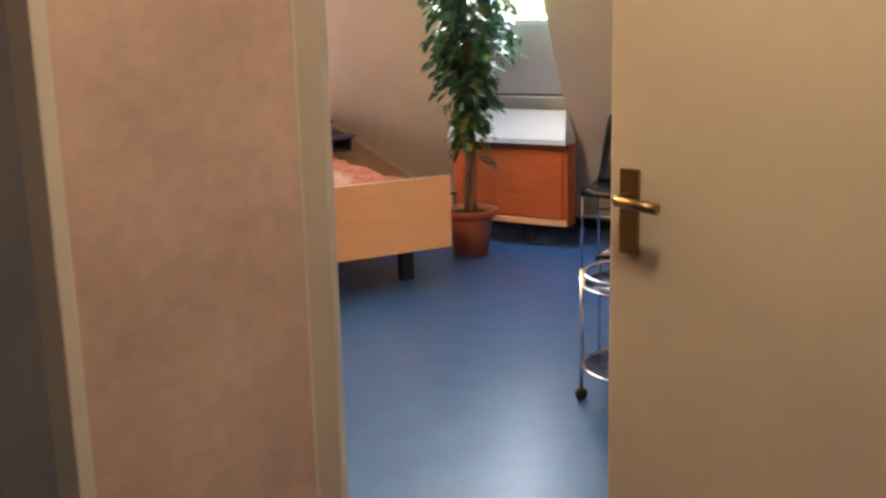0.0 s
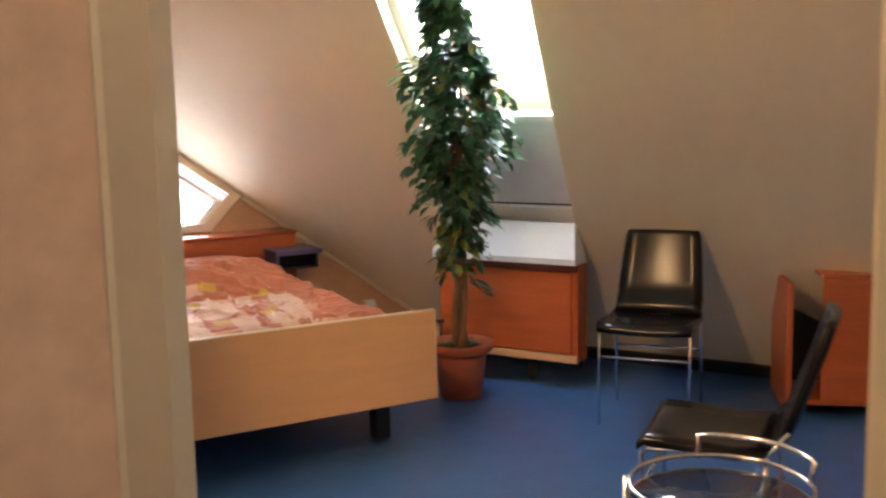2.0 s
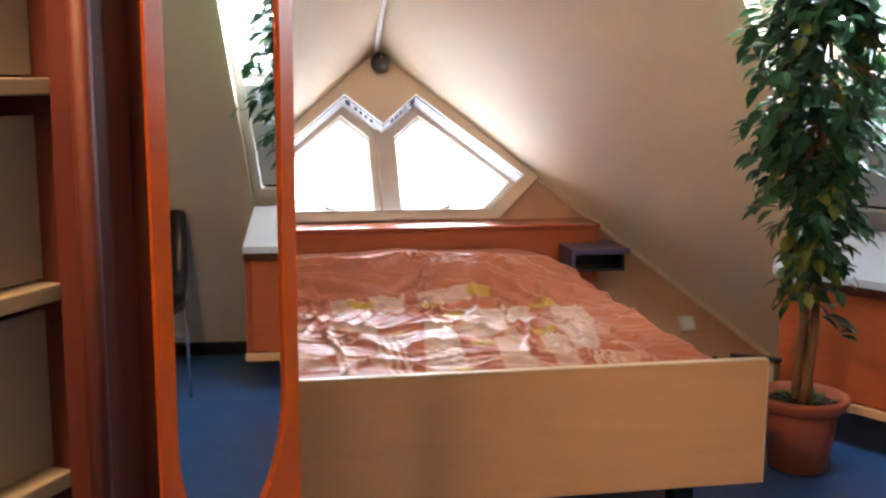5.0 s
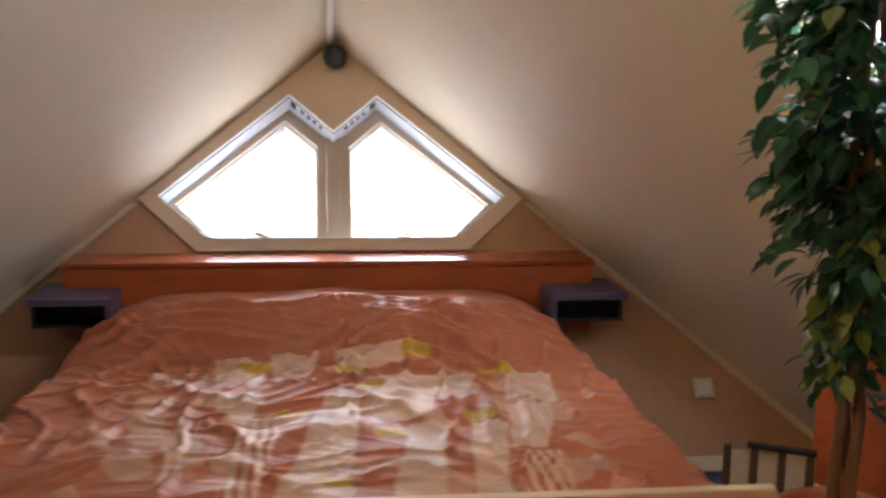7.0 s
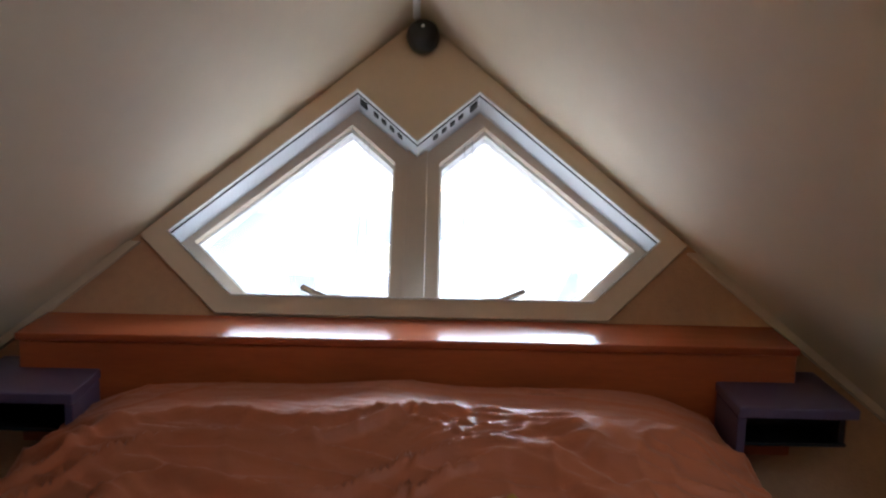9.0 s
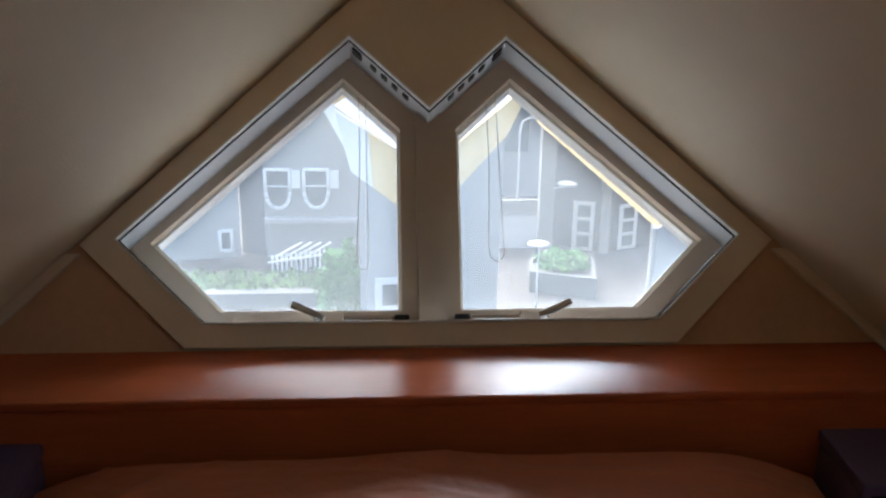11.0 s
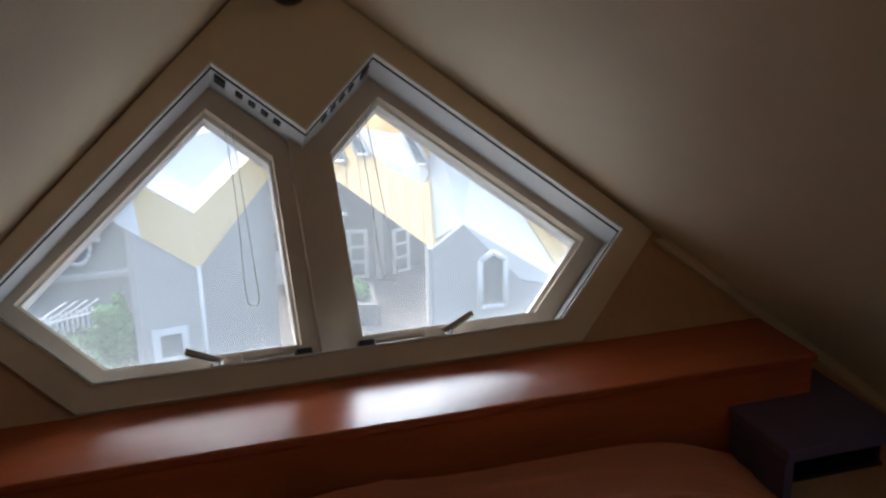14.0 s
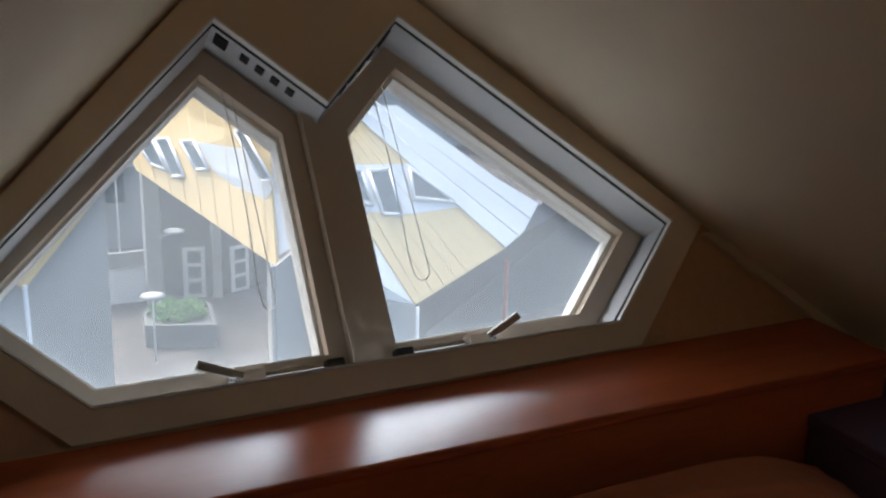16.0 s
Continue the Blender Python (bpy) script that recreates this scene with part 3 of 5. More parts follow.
stripe.inputs["Scale"].default_value = 12.0
stripe.inputs["Distortion"].default_value = 0.6
dn.links.new(addv.outputs["Vector"], stripe.inputs["Vector"])


def printed(base, color, *facs):
    fac = inside
    for f in facs:
        fac = math2("MULTIPLY", fac, f)
    return layer(base, color, fac)


CREAM_PRINT, PALE_PRINT, OCHRE_PRINT = (0.7, 0.45, 0.315), (0.62, 0.32, 0.2), (0.6, 0.34, 0.05)
col = printed(plain.outputs[0], PALE_PRINT, step(far_s, 0.44, False, 0.03), step(pick_s, 0.45))
for patch in ((-0.181, -0.024, -0.8, -0.047, 0.056, 0.025), (0.084, 0.193, -0.8, 0.169, 0.267, -0.2), (0.255, 0.33, -0.8, 0.329, 0.422, -0.2),
              (0.07, 0.225, -0.18, 0.112, 0.31, 0.228), (-0.35, -0.229, 0.136, -0.367, -0.22, 0.36), (-0.2, -0.09, 0.2, -0.208, -0.06, 0.4),
              (0.0, 0.185, 0.28, -0.009, 0.2, 0.42), (0.27, 0.344, -0.028, 0.307, 0.4, 0.212), (0.46, 0.6, -0.006, 0.5, 0.64, 0.26),
              (0.4, 0.493, -0.398, 0.449, 0.58, -0.037), (-0.33, -0.232, -0.142, -0.336, -0.22, 0.033)):
    col = layer(col, CREAM_PRINT if patch[2] < 0.1 else (0.7, 0.41, 0.28), wedge(*patch))
for patch in ((-0.275, -0.2, -0.8, -0.25, -0.15, -0.14), (0.36, 0.47, -0.8, 0.43, 0.52, -0.42), (-0.42, -0.38, -0.6, -0.41, -0.35, -0.15)):
    col = layer(col, CREAM_PRINT, math2("MULTIPLY", wedge(*patch), step(stripe.outputs["Fac"], 0.45, True, 0.1)))
for x, y in ((-0.132, -0.111), (0.119, -0.252), (0.351, -0.156), (0.233, 0.36), (0.47, 0.25), (0.029, 0.26), (0.081, 0.109), (-0.035, -0.587), (-0.252, 0.3)):
    col = layer(col, OCHRE_PRINT, stroke(x, y))
dn.links.new(col, db.inputs["Base Color"])
weave = dn.nodes.new("ShaderNodeTexNoise")
weave.inputs["Scale"].default_value = 16
weave.inputs["Detail"].default_value = 4
dn.links.new(tc.outputs["Object"], weave.inputs["Vector"])
wb = dn.nodes.new("ShaderNodeBump")
wb.inputs["Strength"].default_value = 0.3
wb.inputs["Distance"].default_value = 0.02
crease_map = dn.nodes.new("ShaderNodeMapping")
crease_map.inputs["Scale"].default_value = (3.2, 11.0, 1.0)
crease_map.inputs["Rotation"].default_value = (0, 0, radians(14))
dn.links.new(addv.outputs["Vector"], crease_map.inputs["Vector"])
crease = dn.nodes.new("ShaderNodeTexNoise")
crease.noise_type = "RIDGED_MULTIFRACTAL"
crease.inputs["Scale"].default_value = 1.0
crease.inputs["Detail"].default_value = 3
crease.inputs["Distortion"].default_value = 0.5
dn.links.new(crease_map.outputs["Vector"], crease.inputs["Vector"])
rough_sum = math2("ADD", weave.outputs["Fac"], math2("MULTIPLY", crease.outputs["Fac"], 0.5))
dn.links.new(rough_sum, wb.inputs["Height"])
dn.links.new(wb.outputs["Normal"], db.inputs["Normal"])


def duvet_height(x, y):
    """Top of the bedding over the mattress; y from -0.87 at the foot to 0.86 at the head."""
    z = 0.515
    for px in (-0.36, 0.36):
        dx, dy = (x - px) / 0.41, (y - 0.83) / 0.4
        z += 0.128 * math.exp(-(dx ** 4 + dy ** 4))
    z += 0.02 * noise.noise(Vector((x * 2.0, y * 2.4, 0.3)))
    w1 = noise.noise(Vector((x * 1.5, y * 1.5, 5.0)))
    w2 = noise.noise(Vector((x * 2.1, y * 2.1, 9.0)))
    head = max(0.0, min(1.0, (y - 0.05) / 0.4))
    calm = 1 - 0.85 * max(0.0, min(1.0, (y - 0.63) / 0.16))
    # creases drawn together in the hollow between the pillows
    dx, dy = x + 0.05, y - 0.5
    far = math.hypot(dx, dy)
    ray = noise.noise(Vector((math.cos(math.atan2(dy, dx)) * 8.0 + 0.8 * w1, math.sin(math.atan2(dy, dx)) * 8.0 + far * 1.6, 11.3)))
    z += 0.011 * math.exp(-(ray / 0.15) ** 2) * math.exp(-(far / 0.55) ** 2) * min(1.0, (far / 0.2) ** 2) * max(0.0, min(1.0, (0.8 - y) / 0.2))
    z -= 0.022 * math.exp(-(far / 0.18) ** 2)
    # long pulled creases across the pillows, softer ones running down the bed
    r1 = noise.noise(Vector((x * 1.7 + 0.9 * w1, y * 8.5 + 2.4 * x * math.copysign(1, x - 0.05) + 2.0 * w2, 1.7)))
    r2 = noise.noise(Vector((x * 6.0 + 2.2 * w2, y * 2.6 + 2.0 * w1, 4.1)))
    r3 = noise.noise(Vector((x * 2.4 + 1.3 * w2, y * 15.0 + 4.0 * x + 3.0 * w1, 7.7)))
    z += 0.025 * math.exp(-(r1 / 0.1) ** 2) * (0.35 + 0.75 * head) * calm
    z += 0.016 * math.exp(-(r2 / 0.11) ** 2) * (1.0 - 0.6 * head) * calm
    z += 0.011 * math.exp(-(r3 / 0.12) ** 2) * (0.25 + 0.75 * head) * calm
    return z


bm = bmesh.new()
NX, NY = 250, 270
grid = []
for j in range(NY + 1):
    row = []
    y = -0.868 + 1.8 * j / NY
    for i in range(NX + 1):
        u = -1 + 2 * i / NX
        wide = 0.87 - 0.055 * max(0, min(1, (y - 0.0) / 0.8))
        s = u * 1.16
        x = wide * max(-1, min(1, s))
        over = max(0, abs(s) - 0.94) / 0.22
        z = duvet_height(x, y)
        if over > 0:
            x = math.copysign(wide - 0.05 + 0.075 * math.sin(min(1, over) * 1.45), s) + 0.012 * noise.noise(Vector((u * 3, y * 9, 3)))
            z -= 0.2 * over ** 1.6 * (1 + 0.25 * noise.noise(Vector((1.3, y * 5, 0))))
        foot = max(0, (-0.82 - y) / 0.05)
        z -= 0.05 * foot
        row.append(bm.verts.new((x - 0.03, y, z)))
    grid.append(row)
for j in range(NY):
    for i in range(NX):
        bm.faces.new((grid[j][i], grid[j][i + 1], grid[j + 1][i + 1], grid[j + 1][i])).smooth = True
duvet = mesh("duvet", bm, DUVET, Matrix.Translation((0, -1.35, 0)))
tagged(duvet, "crumpled satin salmon duvet cover with pale leaf patches", "duvet")

# ---- wardrobe: mirror panel and open shelves ----
WM = Matrix.Translation((-0.59, -3.03, 0)) @ Matrix.Rotation(radians(-121.5), 4, "Z")    # x towards the corridor along the front, y into the room
ward = thing("mirror_wardrobe", "orange lacquered wardrobe panel with long rounded mirror", "wardrobe")
ward.matrix_world = WM


def oval(x0, x1, z0, z1, n=14):
    r = (x1 - x0) / 2
    cx = (x0 + x1) / 2
    lowc = [(cx - r * math.cos(math.pi * k / n), z0 + r * 1.25 - r * 1.25 * math.sin(math.pi * k / n)) for k in range(n + 1)]
    high = [(cx + r * math.cos(math.pi * k / n), z1 - r * 1.25 + r * 1.25 * math.sin(math.pi * k / n)) for k in range(n + 1)]
    return lowc + high


H_TOP = 2.15
PX, PW = -0.014, 0.432
long_hole = oval(0.034, 0.386, 0.6, 2.07)
part("front_panel", slab_with_hole([(PX, 0.56), (PW, 0.56), (PW, H_TOP), (PX, H_TOP)], long_hole, -0.006, 0.0), ORANGE, ward, "glossy orange panel round the mirror")
small_hole = oval(0.034, 0.386, 0.08, 0.545)
part("lower_panel", slab_with_hole([(PX, 0.02), (PW, 0.02), (PW, 0.559), (PX, 0.559)], small_hole, -0.006, 0.0), ORANGE, ward, "glossy orange lower panel")
part("mirror", box((0.01, -0.012, 0.06), (PW - 0.01, -0.0065, 2.1)), MIRROR, ward, "clear mirror glass")
part("back_board", box((PX + 0.004, -0.1, 0.0), (PW - 0.004, -0.0125, H_TOP - 0.002)), DARKRED, ward)
# dark red wood whose colour also takes in the shade beside the mirror
part("stile", box((PW + 0.001, -0.1, 0.0), (PW + 0.093, -0.03, H_TOP), 0.006), DARKRED, ward, "dark red stile, darkened for its shade")
part("bead_moulding", tube([(PW + 0.11, -0.026, 0.01), (PW + 0.11, -0.026, H_TOP)], 0.016, 12), DARKRED, ward, "rounded red bead, darkened for its shade")

shelf = thing("open_shelf_unit", "cream open shelf unit, its dim interior put into a grey-beige back", "shelf unit")
shelf.matrix_world = WM @ Matrix.Translation((0.45, -0.13, 0))
# back and fronts are darker than the boards to carry the dim interior
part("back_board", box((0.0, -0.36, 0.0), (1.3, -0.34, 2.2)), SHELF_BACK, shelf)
for z in (0.16, 0.46, 0.77, 1.07, 1.38, 1.7, 2.02):
    part("shelf", box((0.03, -0.338, z), (1.27, 0.0, z + 0.026), 0.003), SHELF, shelf)
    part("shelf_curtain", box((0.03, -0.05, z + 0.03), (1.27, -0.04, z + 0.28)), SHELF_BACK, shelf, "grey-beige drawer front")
# dark red here paints the dimness beside the stile
part("side_board", box((0.0, -0.338, 0.0), (0.028, 0.0, 2.2), 0.003), DARKRED, shelf, "side board coloured dark red for the dim edge")
# unseen board added to keep the lamp's light out of the shelves
part("top_board", box((-0.005, -0.365, 2.202), (1.305, 0.004, 2.226), 0.003), SHELF, shelf)
part("side_board", box((1.272, -0.338, 0.0), (1.3, 0.0, 2.2), 0.003), SHELF, shelf)

# ---- door leaf ----
leaf = thing("open_door", "cream painted flush door standing open with a brass handle", "door", kind="structure")
LD = radians(-75)      # from the free edge towards the hinge
leaf.matrix_world = Matrix.Translation((-0.664, -5.57, 0)) @ Matrix.Rotation(LD, 4, "Z")
part("panel", box((0.0, 0.0, 0.012), (0.82, 0.04, 2.03), 0.004), DOOR_PAINT, leaf)
handle = part("handle_plate", box((0.025, -0.008, 0.99), (0.065, -0.0005, 1.14), 0.003), BRASS, leaf, "brass handle plate")
hp = [(0.045, -0.004, 1.09), (0.045, -0.042, 1.09), (0.052, -0.05, 1.09), (0.09, -0.052, 1.088), (0.134, -0.05, 1.085)]
part("lever", tube(hp, 0.0095, 10), BRASS, handle, "brass lever")
part("lock_plate", box((-0.002, 0.008, 0.98), (-0.0005, 0.03, 1.14)), CHROME, leaf, "steel lock plate")
for z in (0.25, 1.75):
    part("hinge", tube([(0.822, 0.02, z), (0.822, 0.02, z + 0.09)], 0.009, 10), CHROME, leaf)

# ---- chairs ----
def build_chair(name, label, at, face):
    """A tubular chair; face is the direction it looks, in degrees from +x."""
    ch = thing(name, label, "chair", at, face - 90, group="black leather chairs")   # local y is forward
    bm = bmesh.new()
    prof = [(0.215, 0.445), (0.19, 0.462), (0.1, 0.456), (-0.05, 0.444), (-0.15, 0.45)]
    rows = []
    for y, z in prof:
        rows.append([bm.verts.new((x, y, z + 0.012 * (abs(x) / 0.21) ** 2)) for x in (-0.21, -0.14, -0.05, 0.05, 0.14, 0.21)])
    for a, b in zip(rows, rows[1:]):
        for i in range(5):
            bm.faces.new((a[i], a[i + 1], b[i + 1], b[i])).smooth = True
    geo = bmesh.ops.extrude_face_region(bm, geom=bm.faces[:])
    for v in geo["geom"]:
        if isinstance(v, bmesh.types.BMVert):
            v.co.z -= 0.026
    part("seat", bm, LEATHER, ch, "glossy black leather seat")
    bm = bmesh.new()
    prof = [(-0.15, 0.452, 0.205), (-0.205, 0.5, 0.2), (-0.24, 0.6, 0.195), (-0.278, 0.71, 0.187), (-0.308, 0.81, 0.176), (-0.316, 0.832, 0.165)]
    rows = []
    for y, z, w in prof:
        rows.append([bm.verts.new((x * w, y + 0.022 * (abs(x)) ** 2, z)) for x in (-1, -0.7, -0.25, 0.25, 0.7, 1)])
    for a, b in zip(rows, rows[1:]):
        for i in range(5):
            bm.faces.new((a[i], a[i + 1], b[i + 1], b[i])).smooth = True
    geo = bmesh.ops.extrude_face_region(bm, geom=bm.faces[:])
    for v in geo["geom"]:
        if isinstance(v, bmesh.types.BMVert):
            v.co.y -= 0.022
            v.co.z -= 0.004
    part("backrest", bm, LEATHER, ch, "glossy black leather backrest")
    for s in (-1, 1):
        part("leg", tube([(s * 0.2, 0.2, 0.0), (s * 0.2, 0.2, 0.42), (s * 0.2, 0.185, 0.436), (s * 0.2, 0.1, 0.438), (s * 0.2, -0.1, 0.43)], 0.0075, 10), CHROME, ch, "chrome tube front leg")
        part("leg", tube([(s * 0.2, -0.2, 0.0), (s * 0.2, -0.17, 0.3), (s * 0.2, -0.14, 0.43), (s * 0.199, -0.21, 0.52)], 0.0075, 10), CHROME, ch, "chrome tube back leg")
    part("stretcher", tube([(-0.2, 0.2, 0.315), (0.2, 0.2, 0.315)], 0.007, 8), CHROME, ch, "chrome cross bar")
    part("stretcher", tube([(-0.2, -0.172, 0.29), (0.2, -0.172, 0.29)], 0.007, 8), CHROME, ch, "chrome cross bar")
    return ch


build_chair("chair", "black leather chair on chrome legs against the roof wall", (1.87, -2.43, 0), 219)
build_chair("chair", "black leather chair on chrome legs beside the glass trolley", (0.98, -3.77, 0), 129)

# ---- round glass trolley ----
tr = thing("glass_trolley", "round chrome serving trolley with two glass shelves", "trolley", (0.56, -4.2, 0), -45)
def hoop(r, z, t=0.0065):
    return tube([(r * math.cos(2 * math.pi * k / 40), r * math.sin(2 * math.pi * k / 40), z) for k in range(40)], t, 8, closed=True)
part("top_rim", hoop(0.222, 0.497), CHROME, tr, "chrome gallery rim")
part("lower_rim", hoop(0.222, 0.455), CHROME, tr, "chrome shelf rim")
part("glass_shelf", lathe([(0, 0.458), (0.214, 0.458), (0.216, 0.461), (0.214, 0.465), (0, 0.465)], 40), TABLE_GLASS, tr, "clear glass shelf")
part("rim", hoop(0.222, 0.15), CHROME, tr, "chrome shelf rim")
part("lower_shelf", lathe([(0, 0.145), (0.214, 0.145), (0.216, 0.149), (0.214, 0.153), (0, 0.153)], 40), TABLE_GLASS, tr, "clear glass shelf")
for k in range(3):
    a = radians(180 + 120 * k)
    x, y = 0.232 * math.cos(a), 0.232 * math.sin(a)
    part("post", tube([(x, y, 0.05), (x, y, 0.502)], 0.0075, 10), CHROME, tr, "chrome post")
    w = part("caster", lathe([(0, -0.011), (0.02, -0.011), (0.024, -0.006), (0.024, 0.006), (0.02, 0.011), (0, 0.011)], 16), BLACK, tr, "black rubber caster", m=pose(x, y, 0.025, 90, 0, 30))
hb = [(0.222 * math.cos(radians(15)), 0.222 * math.sin(radians(15)), 0.49)]
hb += [(0.232 * math.cos(radians(15 + 90 * k / 14)), 0.232 * math.sin(radians(15 + 90 * k / 14)), 0.55) for k in range(15)]
hb += [(0.222 * math.cos(radians(105)), 0.222 * math.sin(radians(105)), 0.49)]
part("push_handle", tube(hb, 0.0075, 10), CHROME, tr, "chrome push handle")

# ---- red cabinet with open dark front ----
sc = thing("side_cabinet", "red-brown wooden cabinet with its dark interior showing", "cabinet", (2.36, -2.78, 0), -38)
part("side_board", box((0.0, 0.0, 0.02), (0.025, 0.42, 0.62), 0.003), REDWOOD, sc)
part("side_board", box((0.5, 0.0, 0.02), (0.525, 0.42, 0.62), 0.003), REDWOOD, sc)
part("top_board", box((0.15, -0.005, 0.641), (0.525, 0.42, 0.66), 0.003), REDWOOD, sc)
part("bottom_board", box((0.026, 0.0, 0.06), (0.499, 0.42, 0.08)), REDWOOD, sc)
# black back puts the open interior's darkness into colour
part("back_board", box((0.026, 0.35, 0.081), (0.499, 0.36, 0.62)), BLACK, sc, "inner back coloured black for the dark interior")
part("door", box((0.15, -0.02, 0.08), (0.5, -0.006, 0.64), 0.003), REDWOOD, sc, "red-brown door")

# ---- slatted storage crate between bed and cabinet ----
PANEL_CREAM = mat("cream_crate_board", (0.62, 0.5, 0.34), 0.55, vary=0.12, scale=8)
CRATE_BROWN = mat("dark_brown_crate_wood", (0.12, 0.06, 0.028), 0.5, vary=0.2, scale=9)
sb = thing("storage_crate", "cream storage crate with dark brown uprights and a black top bar", "crate", (1.215, -1.25, 0), -30.5)
for x in (-0.045, 0.035, 0.115):
    part("panel", box((x, 0.0, 0.01), (x + 0.055, 0.012, 0.3), 0.003), PANEL_CREAM, sb)
for x in (-0.068, 0.012, 0.092, 0.172):
    part("upright", box((x, -0.006, 0.0), (x + 0.021, 0.018, 0.312), 0.003), CRATE_BROWN, sb)
part("back_panel", box((-0.066, 0.085, 0.01), (0.191, 0.097, 0.27), 0.003), PANEL_CREAM, sb)
part("bottom", box((-0.066, 0.019, 0.012), (0.191, 0.084, 0.024)), CRATE_BROWN, sb)
for x in (-0.066, 0.179):
    part("side_panel", box((x, 0.019, 0.025), (x + 0.012, 0.084, 0.29), 0.003), CRATE_BROWN, sb)
part("top_bar", box((0.0, -0.012, 0.313), (0.2, 0.016, 0.33), 0.005), BLACK, sb, "black top bar")

# ---- socket ----
so = thing("wall_socket", "cream double wall socket low on the gable wall", "socket")
so.matrix_world = GABLE_M @ Matrix.Translation((1.372, -0.014, -0.815))
part("plate", box((-0.04, -0.003, -0.04), (0.04, 0.012, 0.04), 0.004), CASING, so)
part("cover", box((-0.026, -0.008, -0.03), (0.026, -0.0032, 0.03), 0.003), WHITE, so)

# ---- potted weeping fig ----
pot = thing("flower_pot", "terracotta coloured plastic flower pot with soil", "flower pot", (1.305, -1.65, 0))
part("pot_body", lathe([(0, 0.0), (0.098, 0.0), (0.105, 0.01), (0.134, 0.225), (0.135, 0.23)], 40), TERRA, pot)
part("pot_rim", lathe([(0.131, 0.228), (0.152, 0.232), (0.159, 0.238), (0.168, 0.266), (0.167, 0.278), (0.154, 0.282), (0.141, 0.268), (0.126, 0.228)], 40), TERRA, pot)
part("soil", lathe([(0, 0.257), (0.06, 0.254), (0.132, 0.247)], 24), SOIL, pot, "dark potting soil")

fig = thing("weeping_fig", "tall leafy weeping fig with plaited trunks growing from the pot", "plant", (1.31, -1.65, 0.25))
rng = random.Random(5)
LEAN = Vector((-0.51, -0.86, 0))        # it leans away from the sloping wall


def stem_at(z):
    return LEAN * (0.27 * max(0.0, z - 0.1) ** 1.15) + Vector((0, 0, z))


def off_wall(p, gap=0.07):
    """Keep a place of the fig on the room's side of the leaning wall."""
    n = Vector((math.sqrt(0.5), math.sqrt(1 / 6), S))
    over = n.dot(p + Vector((1.31, -1.65, 0.25))) - n.dot(ROOF_R.translation) + gap
    return p - n * over if over > 0 else p


for k in range(3):
    a0 = 2.1 * k
    pts = [stem_at(z) + Vector((0.026 * math.cos(a0 + 5 * z), 0.026 * math.sin(a0 + 5 * z), 0)) for z in [i * 0.1 for i in range(0, 17)]]
    part("trunk", tube(pts, [0.018 - 0.012 * i / 16 for i in range(17)], 8), BARK, fig, "plaited brown stem")
leaf_bm = {0: bmesh.new(), 1: bmesh.new()}


def add_leaf(b, p, d, up, ln):
    """One pointed leaf, folded along its rib and drooping."""
    side = d.cross(up).normalized()
    nrm = side.cross(d).normalized()
    pts = [(0.0, 0.0), (0.3, 0.27), (0.62, 0.24), (1.0, 0.0)]
    rib = [b.verts.new(p + d * (ln * t) - nrm * (0.2 * ln * t * t)) for t, _ in pts]
    for s in (-1, 1):
        e = [b.verts.new(p + d * (ln * t) + side * (s * w * ln) + nrm * (0.05 * ln - 0.2 * ln * t * t)) for t, w in pts[1:3]]
        b.faces.new((rib[0], rib[1], e[0]))
        b.faces.new((rib[1], rib[2], e[1], e[0]))
        b.faces.new((rib[2], rib[3], e[1]))


CROWN = [(0.36, 0.14), (0.48, 0.13), (0.62, 0.11), (0.76, 0.13), (0.9, 0.19), (1.1, 0.255), (1.28, 0.27), (1.42, 0.24), (1.52, 0.14), (1.75, 0.11), (1.95, 0.05)]


def crown_radius(z):
    for (a, ra), (b, rb) in zip(CROWN, CROWN[1:]):
        if z < b:
            return ra + (rb - ra) * max(0.0, z - a) / (b - a)
    return 0.05


branches = bmesh.new()
for k in range(270):
    z = 0.38 + 1.55 * (k / 270) ** 0.8
    if rng.random() < (0.72 if z < 0.56 else 0.35 if z < 0.8 else 0.55 if z > 1.5 else 0.22):
        continue
    a = rng.uniform(0, 2 * math.pi)
    reach = crown_radius(z) * rng.uniform(0.5, 1.05)
    start = stem_at(min(z, 1.55))
    tip = off_wall(stem_at(z) + Vector((reach * math.cos(a), reach * math.sin(a), -0.02 + rng.uniform(-0.06, 0.03))))
    mid = start.lerp(tip, 0.5) + Vector((0, 0, 0.05))
    pts = [off_wall(start.lerp(mid, t / 3) if t < 3 else mid) for t in range(4)] + [off_wall(mid.lerp(tip, t / 4) - Vector((0, 0, 0.015 * t))) for t in range(1, 5)]
    tube(pts, [0.0035, 0.0032, 0.003, 0.0027, 0.0023, 0.002, 0.0016, 0.0012], 4, bm=branches)
    for i, p in enumerate(pts[2:]):
        for r in range(3 if z < 1.5 else 2):
            d = Vector((math.cos(a) + rng.uniform(-0.9, 0.9), math.sin(a) + rng.uniform(-0.9, 0.9), rng.uniform(-1.1, 0.15))).normalized()
            q = off_wall(p + Vector((rng.uniform(-0.03, 0.03), rng.uniform(-0.03, 0.03), rng.uniform(-0.03, 0.02))), 0.14)
            pale = 1 if (rng.random() < (0.4 if z < 0.75 else 0.08)) else 0
            add_leaf(leaf_bm[pale], q, d, Vector((rng.uniform(-0.3, 0.3), rng.uniform(-0.3, 0.3), 1)).normalized(), rng.uniform(0.055, 0.092))
